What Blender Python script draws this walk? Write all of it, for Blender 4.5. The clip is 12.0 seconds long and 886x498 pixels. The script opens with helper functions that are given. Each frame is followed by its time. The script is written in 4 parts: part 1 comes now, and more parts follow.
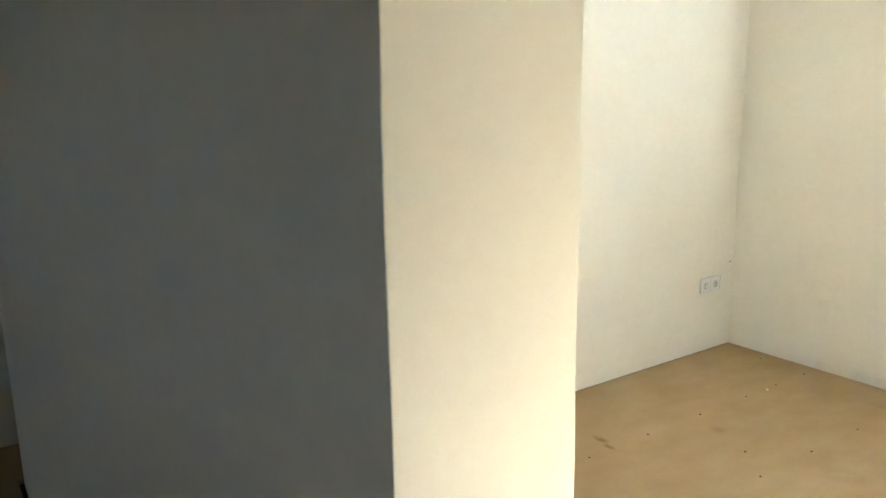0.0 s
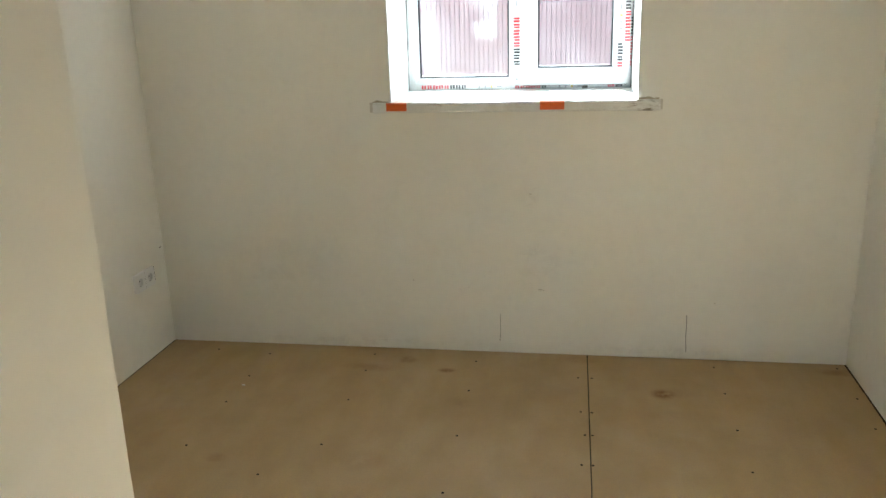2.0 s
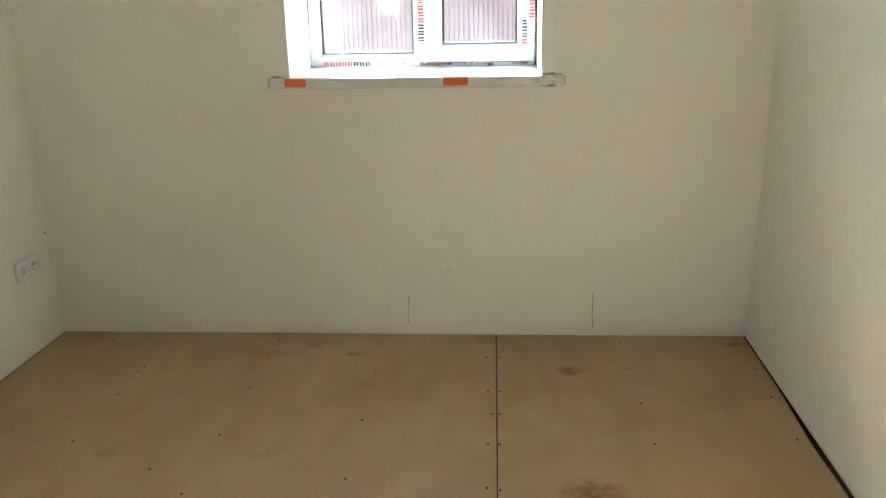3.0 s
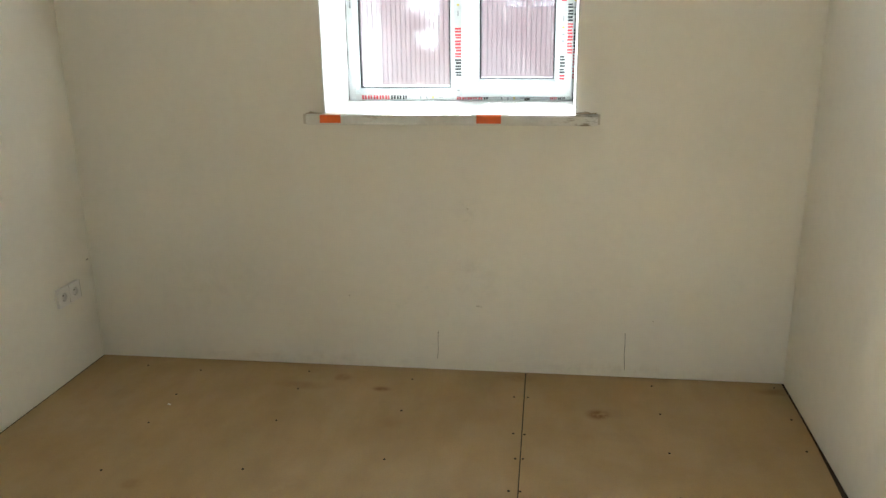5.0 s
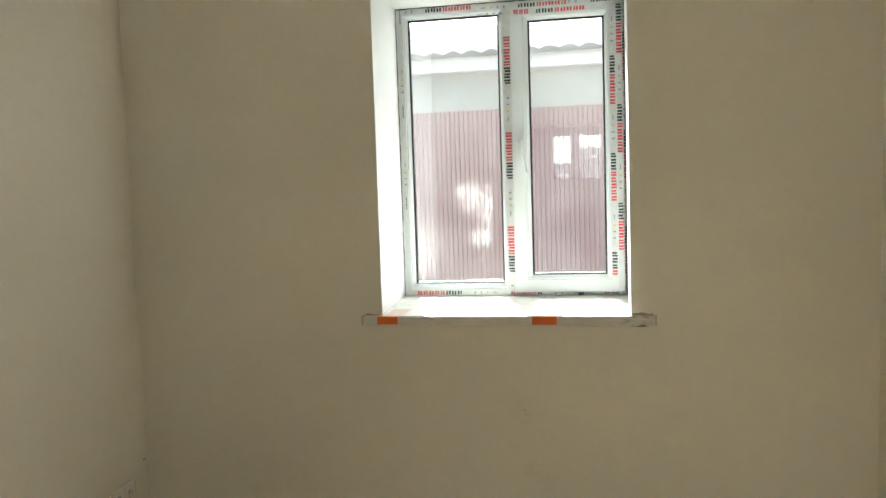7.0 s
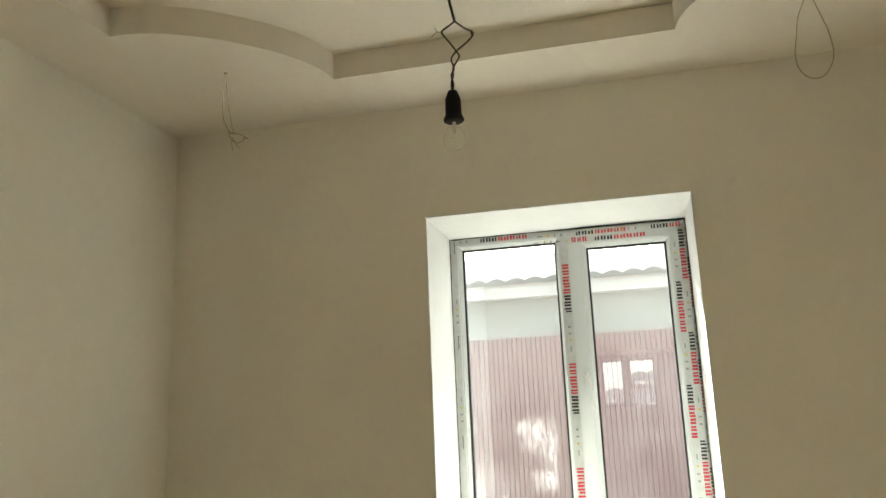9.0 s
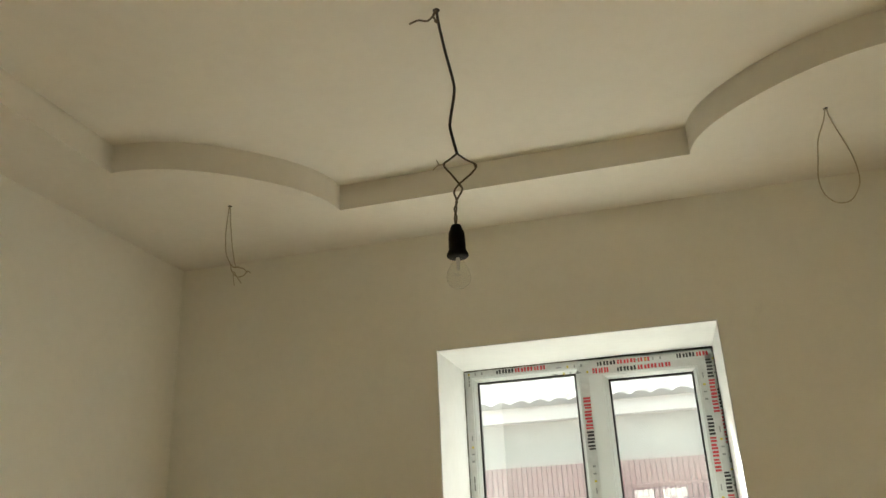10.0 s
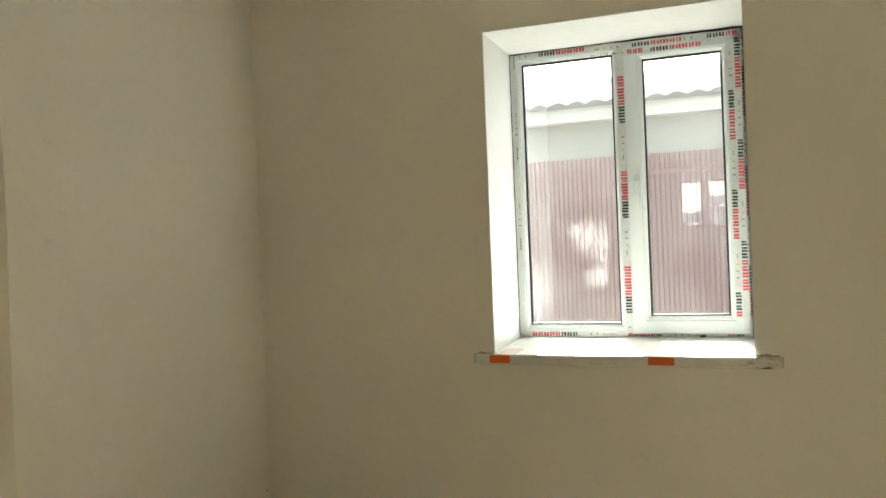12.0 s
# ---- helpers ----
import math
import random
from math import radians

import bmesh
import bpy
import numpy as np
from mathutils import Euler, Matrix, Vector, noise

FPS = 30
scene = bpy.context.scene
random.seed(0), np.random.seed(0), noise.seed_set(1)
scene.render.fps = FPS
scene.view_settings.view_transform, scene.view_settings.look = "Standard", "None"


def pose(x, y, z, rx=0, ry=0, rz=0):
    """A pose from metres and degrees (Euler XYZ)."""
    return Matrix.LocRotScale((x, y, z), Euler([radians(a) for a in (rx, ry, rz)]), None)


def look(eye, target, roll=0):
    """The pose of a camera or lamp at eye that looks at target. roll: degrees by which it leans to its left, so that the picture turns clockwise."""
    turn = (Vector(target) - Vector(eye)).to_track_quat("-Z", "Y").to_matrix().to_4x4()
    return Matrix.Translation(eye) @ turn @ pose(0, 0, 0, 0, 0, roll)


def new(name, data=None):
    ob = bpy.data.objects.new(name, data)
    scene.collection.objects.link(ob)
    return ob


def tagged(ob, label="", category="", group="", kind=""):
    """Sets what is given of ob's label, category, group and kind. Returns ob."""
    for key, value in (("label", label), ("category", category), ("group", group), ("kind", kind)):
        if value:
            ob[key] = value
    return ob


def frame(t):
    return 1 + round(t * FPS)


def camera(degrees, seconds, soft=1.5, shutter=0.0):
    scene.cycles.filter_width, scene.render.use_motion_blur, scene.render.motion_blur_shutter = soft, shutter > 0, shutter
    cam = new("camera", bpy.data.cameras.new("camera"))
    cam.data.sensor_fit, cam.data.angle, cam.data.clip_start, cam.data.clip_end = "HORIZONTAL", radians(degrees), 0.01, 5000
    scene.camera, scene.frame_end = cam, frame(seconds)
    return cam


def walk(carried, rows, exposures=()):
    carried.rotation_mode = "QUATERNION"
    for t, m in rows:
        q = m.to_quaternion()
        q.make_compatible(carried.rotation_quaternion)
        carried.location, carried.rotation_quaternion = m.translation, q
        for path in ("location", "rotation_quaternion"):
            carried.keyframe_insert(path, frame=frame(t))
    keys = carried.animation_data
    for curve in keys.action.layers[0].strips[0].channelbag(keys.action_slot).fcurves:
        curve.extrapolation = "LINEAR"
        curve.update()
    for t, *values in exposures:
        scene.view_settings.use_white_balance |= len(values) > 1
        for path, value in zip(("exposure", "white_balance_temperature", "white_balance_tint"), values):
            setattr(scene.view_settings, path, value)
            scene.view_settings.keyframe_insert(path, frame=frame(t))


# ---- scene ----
cam = camera(59.4, 12.0)
PATH = [
    (0, (2.515, -3.639, 1.446), (0.901, -2.536, 1.026), -1.0),
    (0.5, (2.297, -3.507, 1.424), (0.9, -2.144, 0.987), -0.9),
    (1, (2.127, -3.39, 1.417), (1.027, -1.789, 0.94), -0.3),
    (1.5, (1.937, -3.286, 1.425), (1.246, -1.482, 0.907), -0.6),
    (2, (1.849, -3.198, 1.413), (1.53, -1.304, 0.855), -1.7),
    (2.5, (1.86, -3.146, 1.38), (1.713, -1.239, 0.795), -1.4),
    (2.7, (1.882, -3.138, 1.36), (1.762, -1.231, 0.77), -1.0),
    (4.3, (1.968, -3.093, 1.418), (1.829, -1.191, 0.816), -0.8),
    (4.5, (1.983, -3.085, 1.426), (1.812, -1.183, 0.83), -0.8),
    (5, (1.985, -3.089, 1.447), (1.738, -1.184, 0.89), -0.7),
    (5.5, (1.986, -3.088, 1.498), (1.683, -1.173, 1.007), -1.1),
    (6, (1.977, -3.09, 1.551), (1.645, -1.158, 1.158), -1.3),
    (6.5, (1.977, -3.085, 1.591), (1.619, -1.135, 1.328), -1.5),
    (6.7, (1.971, -3.08, 1.608), (1.607, -1.125, 1.393), -1.7),
    (8.5, (1.92, -2.952, 1.647), (1.483, -1.008, 1.822), -2.3),
    (9, (1.851, -2.869, 1.669), (1.401, -0.966, 2.087), -2.4),
    (9.5, (1.842, -2.786, 1.715), (1.382, -0.93, 2.302), -2.7),
    (10, (1.869, -2.743, 1.757), (1.396, -0.934, 2.466), -2.8),
    (10.5, (1.873, -2.746, 1.751), (1.374, -0.955, 2.489), -3.1),
    (11, (1.852, -2.823, 1.684), (1.338, -0.983, 2.276), -3.1),
    (11.5, (1.91, -2.931, 1.618), (1.34, -1.039, 1.927), -3.0),
    (12, (2.028, -3.082, 1.562), (1.34, -1.204, 1.551), -2.3),
]
EXPOSURE = [(0.0, 5.5, 5450, 4), (0.5, 4.55, 5600, 4), (1.0, 4.25, 5500, 4), (2.0, 4.35, 5500, 4), (4.5, 4.28, 5550, 4), (5.5, 4.1, 5750, 4), (6.5, 3.78, 6050, 3), (8.5, 3.66, 6450, 1), (10.5, 3.57, 6800, 1), (12.0, 3.64, 6550, 0)]
walk(cam, [(t, look(eye, target, roll)) for t, eye, target, roll in PATH], EXPOSURE)

# ---- world and sun ----
SUN_WAY = Vector((0.26, -1.0, -0.70))
world = bpy.data.worlds.new("world")
scene.world = world
world.use_nodes = True
_wn = world.node_tree.nodes
_sky = _wn.new("ShaderNodeTexSky")
_sky.sky_type, _sky.sun_disc = "NISHITA", False
_sky.sun_elevation, _sky.sun_rotation = math.atan2(0.70, math.hypot(0.23, 1.0)), math.radians(-13)
_sky.air_density, _sky.dust_density, _sky.ozone_density = 0.9, 3.0, 0.8
_wn["Background"].inputs["Strength"].default_value = 0.098
# thin high haze over the whole sky
_haze = _wn.new("ShaderNodeMix")
_haze.data_type = "RGBA"
_haze.inputs[0].default_value = 0.5
_haze.inputs[7].default_value = (5.5, 5.3, 4.95, 1.0)
world.node_tree.links.new(_sky.outputs[0], _haze.inputs[6])
world.node_tree.links.new(_haze.outputs[2], _wn["Background"].inputs["Color"])

_sl = bpy.data.lights.new("sun", "SUN")
_sl.energy, _sl.angle, _sl.color = 4.7, math.radians(0.5), (1.0, 0.975, 0.94)
new("sun", _sl).matrix_world = look((0, 0, 0), tuple(SUN_WAY))


# ---- materials ----
class Nodes:
    """A thin shell around a node tree: makes and wires nodes."""

    def __init__(self, name):
        self.mat = bpy.data.materials.new(name)
        self.mat.use_nodes = True
        self.tree = self.mat.node_tree
        self.bsdf = self.tree.nodes["Principled BSDF"]
        self.out = self.tree.nodes["Material Output"]
        self.coords = self.tree.nodes.new("ShaderNodeTexCoord").outputs["Object"]

    def put(self, socket, value):
        if hasattr(value, "is_output"):
            self.tree.links.new(value, socket)
        else:
            socket.default_value = value

    def math(self, op, a, b=0.0, clamp=False):
        n = self.tree.nodes.new("ShaderNodeMath")
        n.operation, n.use_clamp = op, clamp
        self.put(n.inputs[0], a)
        self.put(n.inputs[1], b)
        return n.outputs[0]

    def stretch(self, scale, shift=(0, 0, 0)):
        n = self.tree.nodes.new("ShaderNodeMapping")
        self.put(n.inputs["Vector"], self.coords)
        n.inputs["Scale"].default_value = scale
        n.inputs["Location"].default_value = shift
        return n.outputs[0]

    def noise(self, scale, detail=3.0, rough=0.5, vector=None, warp=0.0):
        n = self.tree.nodes.new("ShaderNodeTexNoise")
        self.put(n.inputs["Vector"], vector if vector is not None else self.coords)
        n.inputs["Scale"].default_value, n.inputs["Detail"].default_value = scale, detail
        n.inputs["Roughness"].default_value, n.inputs["Distortion"].default_value = rough, warp
        return n.outputs["Fac"]

    def cells(self, scale, vector=None):
        n = self.tree.nodes.new("ShaderNodeTexVoronoi")
        self.put(n.inputs["Vector"], vector if vector is not None else self.coords)
        n.inputs["Scale"].default_value = scale
        return n

    def ramp(self, value, low, high, a=0.0, b=1.0):
        n = self.tree.nodes.new("ShaderNodeMapRange")
        n.interpolation_type = "SMOOTHSTEP"
        self.put(n.inputs["Value"], value)
        for key, v in (("From Min", low), ("From Max", high), ("To Min", a), ("To Max", b)):
            n.inputs[key].default_value = v
        return n.outputs["Result"]

    def mix(self, fac, a, b):
        n = self.tree.nodes.new("ShaderNodeMix")
        n.data_type = "RGBA"
        self.put(n.inputs["Factor"], fac)
        for k, v in (("A", a), ("B", b)):
            sock = [s for s in n.inputs if s.name == k and s.type == "RGBA"][0]
            self.put(sock, v if hasattr(v, "is_output") else (*v, 1.0))
        return [s for s in n.outputs if s.type == "RGBA"][0]

    def near(self, place, size, edge=0.5):
        """1 at the place, 0 past size; size in metres along each axis."""
        sub = self.tree.nodes.new("ShaderNodeVectorMath")
        sub.operation = "SUBTRACT"
        self.put(sub.inputs[0], self.coords)
        sub.inputs[1].default_value = place
        div = self.tree.nodes.new("ShaderNodeVectorMath")
        div.operation = "DIVIDE"
        self.tree.links.new(sub.outputs[0], div.inputs[0])
        div.inputs[1].default_value = size
        length = self.tree.nodes.new("ShaderNodeVectorMath")
        length.operation = "LENGTH"
        self.tree.links.new(div.outputs[0], length.inputs[0])
        return self.ramp(length.outputs["Value"], edge, 1.0, 1.0, 0.0)

    def bump(self, height, strength, distance):
        n = self.tree.nodes.new("ShaderNodeBump")
        self.put(n.inputs["Height"], height)
        n.inputs["Strength"].default_value, n.inputs["Distance"].default_value = strength, distance
        self.put(self.bsdf.inputs["Normal"], n.outputs[0])

    def set(self, **values):
        for key, v in values.items():
            sock = self.bsdf.inputs[key.replace("_", " ")]
            self.put(sock, (*v, 1.0) if isinstance(v, tuple) and len(v) == 3 else v)
        return self.mat


def plain(name, colour, rough=0.5, metal=0.0, vary=0.12, scale=30.0, bump=0.0):
    n = Nodes(name)
    dark = tuple(c * (1 - vary) for c in colour)
    n.set(Base_Color=n.mix(n.noise(scale, 4), dark, colour), Roughness=rough, Metallic=metal)
    if bump:
        n.bump(n.noise(scale * 4, 3), 0.4, bump)
    return n.mat


def painted(name, colour, dirt=0.25, smudges_and_bands=()):
    """Rolled matt wall paint over hand-trowelled plaster, a little uneven and scuffed."""
    n = Nodes(name)
    broad, fine = n.noise(0.9, 4, 0.55), n.noise(22, 4)
    c = n.mix(n.ramp(broad, 0.3, 0.7), tuple(v * 0.93 for v in colour), colour)
    c = n.mix(n.math("MULTIPLY", n.ramp(fine, 0.35, 0.75), 0.10), c, tuple(v * 0.8 for v in colour))
    scuff = n.math("MULTIPLY", n.ramp(n.noise(5.5, 6, 0.7, warp=1.5), 0.62, 0.78), n.ramp(n.noise(1.1, 2), 0.5, 0.7))
    c = n.mix(n.math("MULTIPLY", scuff, dirt), c, (0.30, 0.27, 0.22))
    mottle = n.ramp(n.noise(16, 6, 0.7, warp=0.6), 0.42, 0.70)
    for x, z, sx, sz, k in smudges_and_bands:
        c = n.mix(n.math("MULTIPLY", n.math("MULTIPLY", n.near((x, 0, z), (sx, 9, sz), 0.1), mottle), k), c, (0.40, 0.36, 0.29))
    n.set(Base_Color=c, Roughness=n.ramp(fine, 0.2, 0.8, 0.62, 0.85))
    h = n.math("ADD", n.math("MULTIPLY", n.noise(1.6, 3), 1.0), n.math("MULTIPLY", n.noise(120, 2), 0.015))
    h = n.math("ADD", h, n.math("MULTIPLY", n.noise(7, 3), 0.10))
    n.bump(h, 0.32, 0.03)
    return n.mat


WALL = (0.855, 0.83, 0.75)
M_WALL = painted("wall_paint", WALL)
# last two rows: faint darker bands along the wall's foot
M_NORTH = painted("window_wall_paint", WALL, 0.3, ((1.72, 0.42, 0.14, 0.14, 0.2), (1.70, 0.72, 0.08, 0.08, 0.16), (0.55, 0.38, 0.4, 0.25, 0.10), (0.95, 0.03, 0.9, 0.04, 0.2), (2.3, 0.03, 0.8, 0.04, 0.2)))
M_REVEAL = painted("reveal_paint", (0.69, 0.695, 0.68), 0.1)
M_CEIL = painted("ceiling_paint", (0.80, 0.76, 0.675), 0.08)
# grey of the unseen doorway strip, dulls light bounced onto the jamb
M_BOUNCE_GREY = plain("bounce_dulling_grey", (0.24, 0.23, 0.21), 0.9, vary=0.3, scale=9, bump=0.003)
# near-black so that the floor gaps look shaded; the slabs share it
M_SHADED_CONCRETE = plain("screed", (0.040, 0.031, 0.020), 0.95, vary=0.4, scale=12)


def board_material():
    n = Nodes("fibreboard")
    base = n.mix(n.ramp(n.noise(2.2, 5, 0.6), 0.3, 0.7), (0.395, 0.274, 0.128), (0.455, 0.325, 0.163))
    grain = n.noise(160, 3, 0.6)
    base = n.mix(n.math("MULTIPLY", n.ramp(grain, 0.4, 0.7), 0.35), base, (0.34, 0.245, 0.14))
    flow = n.noise(9, 4, 0.6, vector=n.stretch((1.0, 0.35, 1.0)))
    base = n.mix(n.math("MULTIPLY", n.ramp(flow, 0.45, 0.75), 0.30), base, (0.37, 0.27, 0.155))
    dust = n.math("MULTIPLY", n.ramp(n.noise(1.3, 6, 0.65, warp=1.0), 0.5, 0.72), 0.14)
    base = n.mix(dust, base, (0.52, 0.44, 0.33))
    rag = n.ramp(n.noise(22, 5, 0.6), 0.26, 0.58)
    for x, y, sx, sy, k in ((2.222, -0.355, 0.062, 0.055, 1.0), (2.28, -0.34, 0.12, 0.06, 0.15), (2.213, -1.16, 0.14, 0.10, 1.0), (1.162, -0.13, 0.05, 0.05, 0.6),
                            (1.351, -0.222, 0.06, 0.03, 0.8), (1.02, -0.22, 0.16, 0.05, 0.35), (0.664, -0.99, 0.05, 0.04, 0.35), (1.17, -0.95, 0.12, 0.10, 0.16),
                            (0.435, -1.45, 0.06, 0.026, 0.9), (0.50, -1.47, 0.045, 0.02, 0.75), (2.95, -0.09, 0.12, 0.04, 0.5), (1.45, -0.50, 0.08, 0.06, 0.16),
                            (0.35, -0.35, 0.30, 0.22, 0.08), (1.9, -0.06, 0.14, 0.05, 0.3), (2.28, -0.52, 0.2, 0.05, 0.10)):
        base = n.mix(n.math("MULTIPLY", n.math("MULTIPLY", n.near((x, y, 0), (sx, sy, 9), 0.2), rag), k), base, (0.22, 0.105, 0.030))
    n.set(Base_Color=base, Roughness=n.ramp(flow, 0.3, 0.7, 0.5, 0.72))
    n.bump(n.math("ADD", n.math("MULTIPLY", grain, 0.2), n.noise(2.5, 2)), 0.25, 0.01)
    return n.mat


def glass_material(name, wet, smear=None, fleck_amount=0.05, haze=0.007, tint=0.80, gain=4.8):
    """A dirty pane: clear glass with a thin film of dust, dried drops and a wiped smear that scatter light."""
    n = Nodes(name)
    t = n.tree.nodes
    clear, gloss, add = t.new("ShaderNodeBsdfTransparent"), t.new("ShaderNodeBsdfGlossy"), t.new("ShaderNodeMixShader")
    clear.inputs["Color"].default_value = (tint, tint * 1.03, tint * 1.02, 1)
    gloss.inputs["Roughness"].default_value = 0.005
    fres = t.new("ShaderNodeFresnel")
    fres.inputs["IOR"].default_value = 1.5
    n.tree.links.new(n.math("MULTIPLY", fres.outputs[0], gain, True), add.inputs["Fac"])
    n.tree.links.new(clear.outputs[0], add.inputs[1])
    n.tree.links.new(gloss.outputs[0], add.inputs[2])
    film, dust, back = t.new("ShaderNodeMixShader"), t.new("ShaderNodeBsdfTranslucent"), t.new("ShaderNodeBsdfDiffuse")
    film.inputs["Fac"].default_value = 0.25
    dust.inputs["Color"].default_value = (0.86, 0.87, 0.86, 1)
    back.inputs["Color"].default_value = (0.75, 0.75, 0.73, 1)
    n.tree.links.new(dust.outputs[0], film.inputs[1])
    n.tree.links.new(back.outputs[0], film.inputs[2])
    flat = n.stretch((1.0, 0.0, 1.0))
    cell = n.cells(105, flat)
    pick = n.tree.nodes.new("ShaderNodeSeparateColor")
    n.tree.links.new(cell.outputs["Color"], pick.inputs[0])
    crowd = n.ramp(n.noise(5, 4, 0.65, vector=flat), 0.3, 0.7, -0.22, 0.06)
    if smear:
        crowd = n.math("ADD", crowd, n.math("MULTIPLY", n.near((1.19, 0, 1.36), (0.22, 99, 0.38), 0.1), 0.18))
    size = n.math("MULTIPLY", n.math("ADD", n.math("SUBTRACT", pick.outputs[0], 0.36), crowd), 0.36)
    spots = n.math("LESS_THAN", cell.outputs["Distance"], size)
    far = n.cells(240, flat)
    pick2 = n.tree.nodes.new("ShaderNodeSeparateColor")
    n.tree.links.new(far.outputs["Color"], pick2.inputs[0])
    fine = n.math("LESS_THAN", far.outputs["Distance"], n.math("MULTIPLY", n.math("ADD", n.math("SUBTRACT", pick2.outputs[0], 0.30), crowd), 0.42))
    spots = n.math("MAXIMUM", spots, n.math("MULTIPLY", fine, 0.8))
    runs = n.ramp(n.noise(34, 4, 0.6, vector=n.stretch((2.2, 0.0, 0.10))), 0.55, 0.8)
    runs = n.math("MULTIPLY", runs, n.ramp(n.noise(3, 3, vector=flat), 0.4, 0.65))
    veil = n.ramp(n.noise(2.2, 4, vector=flat), 0.3, 0.75, 0.007, 0.017)
    # dried splashes: short slanting flecks, thicker towards the top of the pane
    dash = n.tree.nodes.new("ShaderNodeMapping")
    n.put(dash.inputs["Vector"], flat)
    dash.inputs["Rotation"].default_value = (0.0, 0.35, 0.0)
    dash.inputs["Scale"].default_value = (1.0, 1.0, 0.6)
    fleck = n.ramp(n.noise(190, 3, 0.7, vector=dash.outputs[0], warp=0.3), 0.55, 0.68)
    high = n.tree.nodes.new("ShaderNodeSeparateXYZ")
    n.put(high.inputs[0], n.coords)
    thick = n.math("MULTIPLY", n.ramp(high.outputs[2], 1.55, 2.05, 0.25, 1.0), n.ramp(n.noise(7, 4, 0.6, vector=flat), 0.32, 0.62, 0.35, 1.0))
    veil = n.math("ADD", veil, n.math("MULTIPLY", n.math("MULTIPLY", fleck, thick), fleck_amount))
    # haze painted into the film, growing upwards to whiten the view of the house
    veil = n.math("ADD", veil, n.ramp(high.outputs[2], 1.65, 2.2, 0.0, haze))
    amount = n.math("ADD", veil, n.math("MULTIPLY", spots, 0.12 * wet))
    amount = n.math("ADD", amount, n.math("MULTIPLY", runs, 0.012 * wet))
    if smear:
        stroke = n.ramp(n.noise(70, 5, 0.7, vector=n.stretch((1.3, 0.0, 0.42)), warp=1.2), 0.38, 0.66)
        for x, z, sx, sz, k in smear:
            amount = n.math("ADD", amount, n.math("MULTIPLY", n.math("MULTIPLY", n.near((x, 0, z), (sx, 99, sz), 0.35), stroke), k))
    final = t.new("ShaderNodeMixShader")
    n.tree.links.new(n.math("MINIMUM", amount, 0.92), final.inputs["Fac"])
    n.tree.links.new(add.outputs[0], final.inputs[1])
    n.tree.links.new(film.outputs[0], final.inputs[2])
    n.tree.links.new(final.outputs[0], n.out.inputs["Surface"])
    return n.mat


M_BOARD = board_material()
M_PANE_FIXED = glass_material("dirty_pane", 1.0, ((1.40, 1.575, 0.085, 0.10, 0.036), (1.45, 1.53, 0.075, 0.14, 0.028), (1.355, 1.60, 0.05, 0.04, 0.036), (1.488, 1.52, 0.026, 0.17, 0.035),
                                                  (1.44, 1.375, 0.075, 0.065, 0.048), (1.475, 1.40, 0.03, 0.08, 0.026), (1.155, 1.32, 0.028, 0.17, 0.035), (1.36, 1.170, 0.22, 0.010, 0.07)))
M_PANE_SASH = glass_material("dusty_pane", 0.85, ((1.86, 1.206, 0.17, 0.008, 0.07),))
M_PANE_HALL = glass_material("hall_pane", 0.05, None, 0.0, 0.0, 0.84, 2.0)
M_PVC = plain("white_pvc", (0.58, 0.61, 0.605), 0.28, vary=0.04, scale=6)
M_FILM = plain("protective_film", (0.66, 0.68, 0.67), 0.22, vary=0.3, scale=40, bump=0.0006)
M_RED = plain("red_print", (0.62, 0.045, 0.06), 0.4, vary=0.3, scale=90)
M_BLACK = plain("black_print", (0.02, 0.02, 0.022), 0.4, vary=0.3, scale=90)
M_GREY = plain("grey_print", (0.30, 0.31, 0.31), 0.4, vary=0.3, scale=90)
M_YELLOW = plain("yellow_print", (0.62, 0.50, 0.05), 0.4, vary=0.2, scale=90)
M_GASKET_AND_SHADE = plain("rubber_and_shade_black", (0.015, 0.015, 0.016), 0.55)
M_GRIME_AND_GAP = plain("foam_grime_and_gap", (0.13, 0.12, 0.10), 0.9, vary=0.6, scale=60, bump=0.003)
M_SOCKET = plain("socket_plastic", (0.78, 0.765, 0.75), 0.3, vary=0.03)
# same white plastic as the plate, greyed for the shade in the recess
M_CUP = plain("shaded_socket_cup", (0.66, 0.65, 0.64), 0.35, vary=0.03)
M_STEEL = plain("steel_pin", (0.5, 0.5, 0.5), 0.35, 1.0)
M_HOLE = plain("dark_hole", (0.03, 0.025, 0.02), 0.9)
M_SCREW = plain("black_screw", (0.028, 0.020, 0.013), 0.9, 0.0)
M_TAPE = plain("orange_tape", (0.80, 0.155, 0.025), 0.42, vary=0.12, scale=70)
M_END_SHADE = plain("grimy_end_shade", (0.54, 0.475, 0.35), 0.9, vary=0.5, scale=70)
# paler, peach version of the orange tape
M_TAPE_PALE = plain("pale_tape", (0.66, 0.50, 0.42), 0.45, vary=0.15, scale=60)
M_BAKELITE = plain("black_bakelite", (0.009, 0.008, 0.0075), 0.6, vary=0.2)
M_BAKELITE.node_tree.nodes["Principled BSDF"].inputs["Specular IOR Level"].default_value = 0.15
M_CABLE = plain("cable_sheath", (0.028, 0.022, 0.018), 0.55, vary=0.3)
M_FLEX = plain("brown_flex", (0.11, 0.078, 0.040), 0.6, vary=0.4, scale=60)
M_HANDLE = plain("handle_plastic", (0.56, 0.58, 0.57), 0.3, vary=0.05)
M_WIRE = plain("bare_wire_insulation", (0.58, 0.50, 0.34), 0.6, vary=0.4, scale=60)
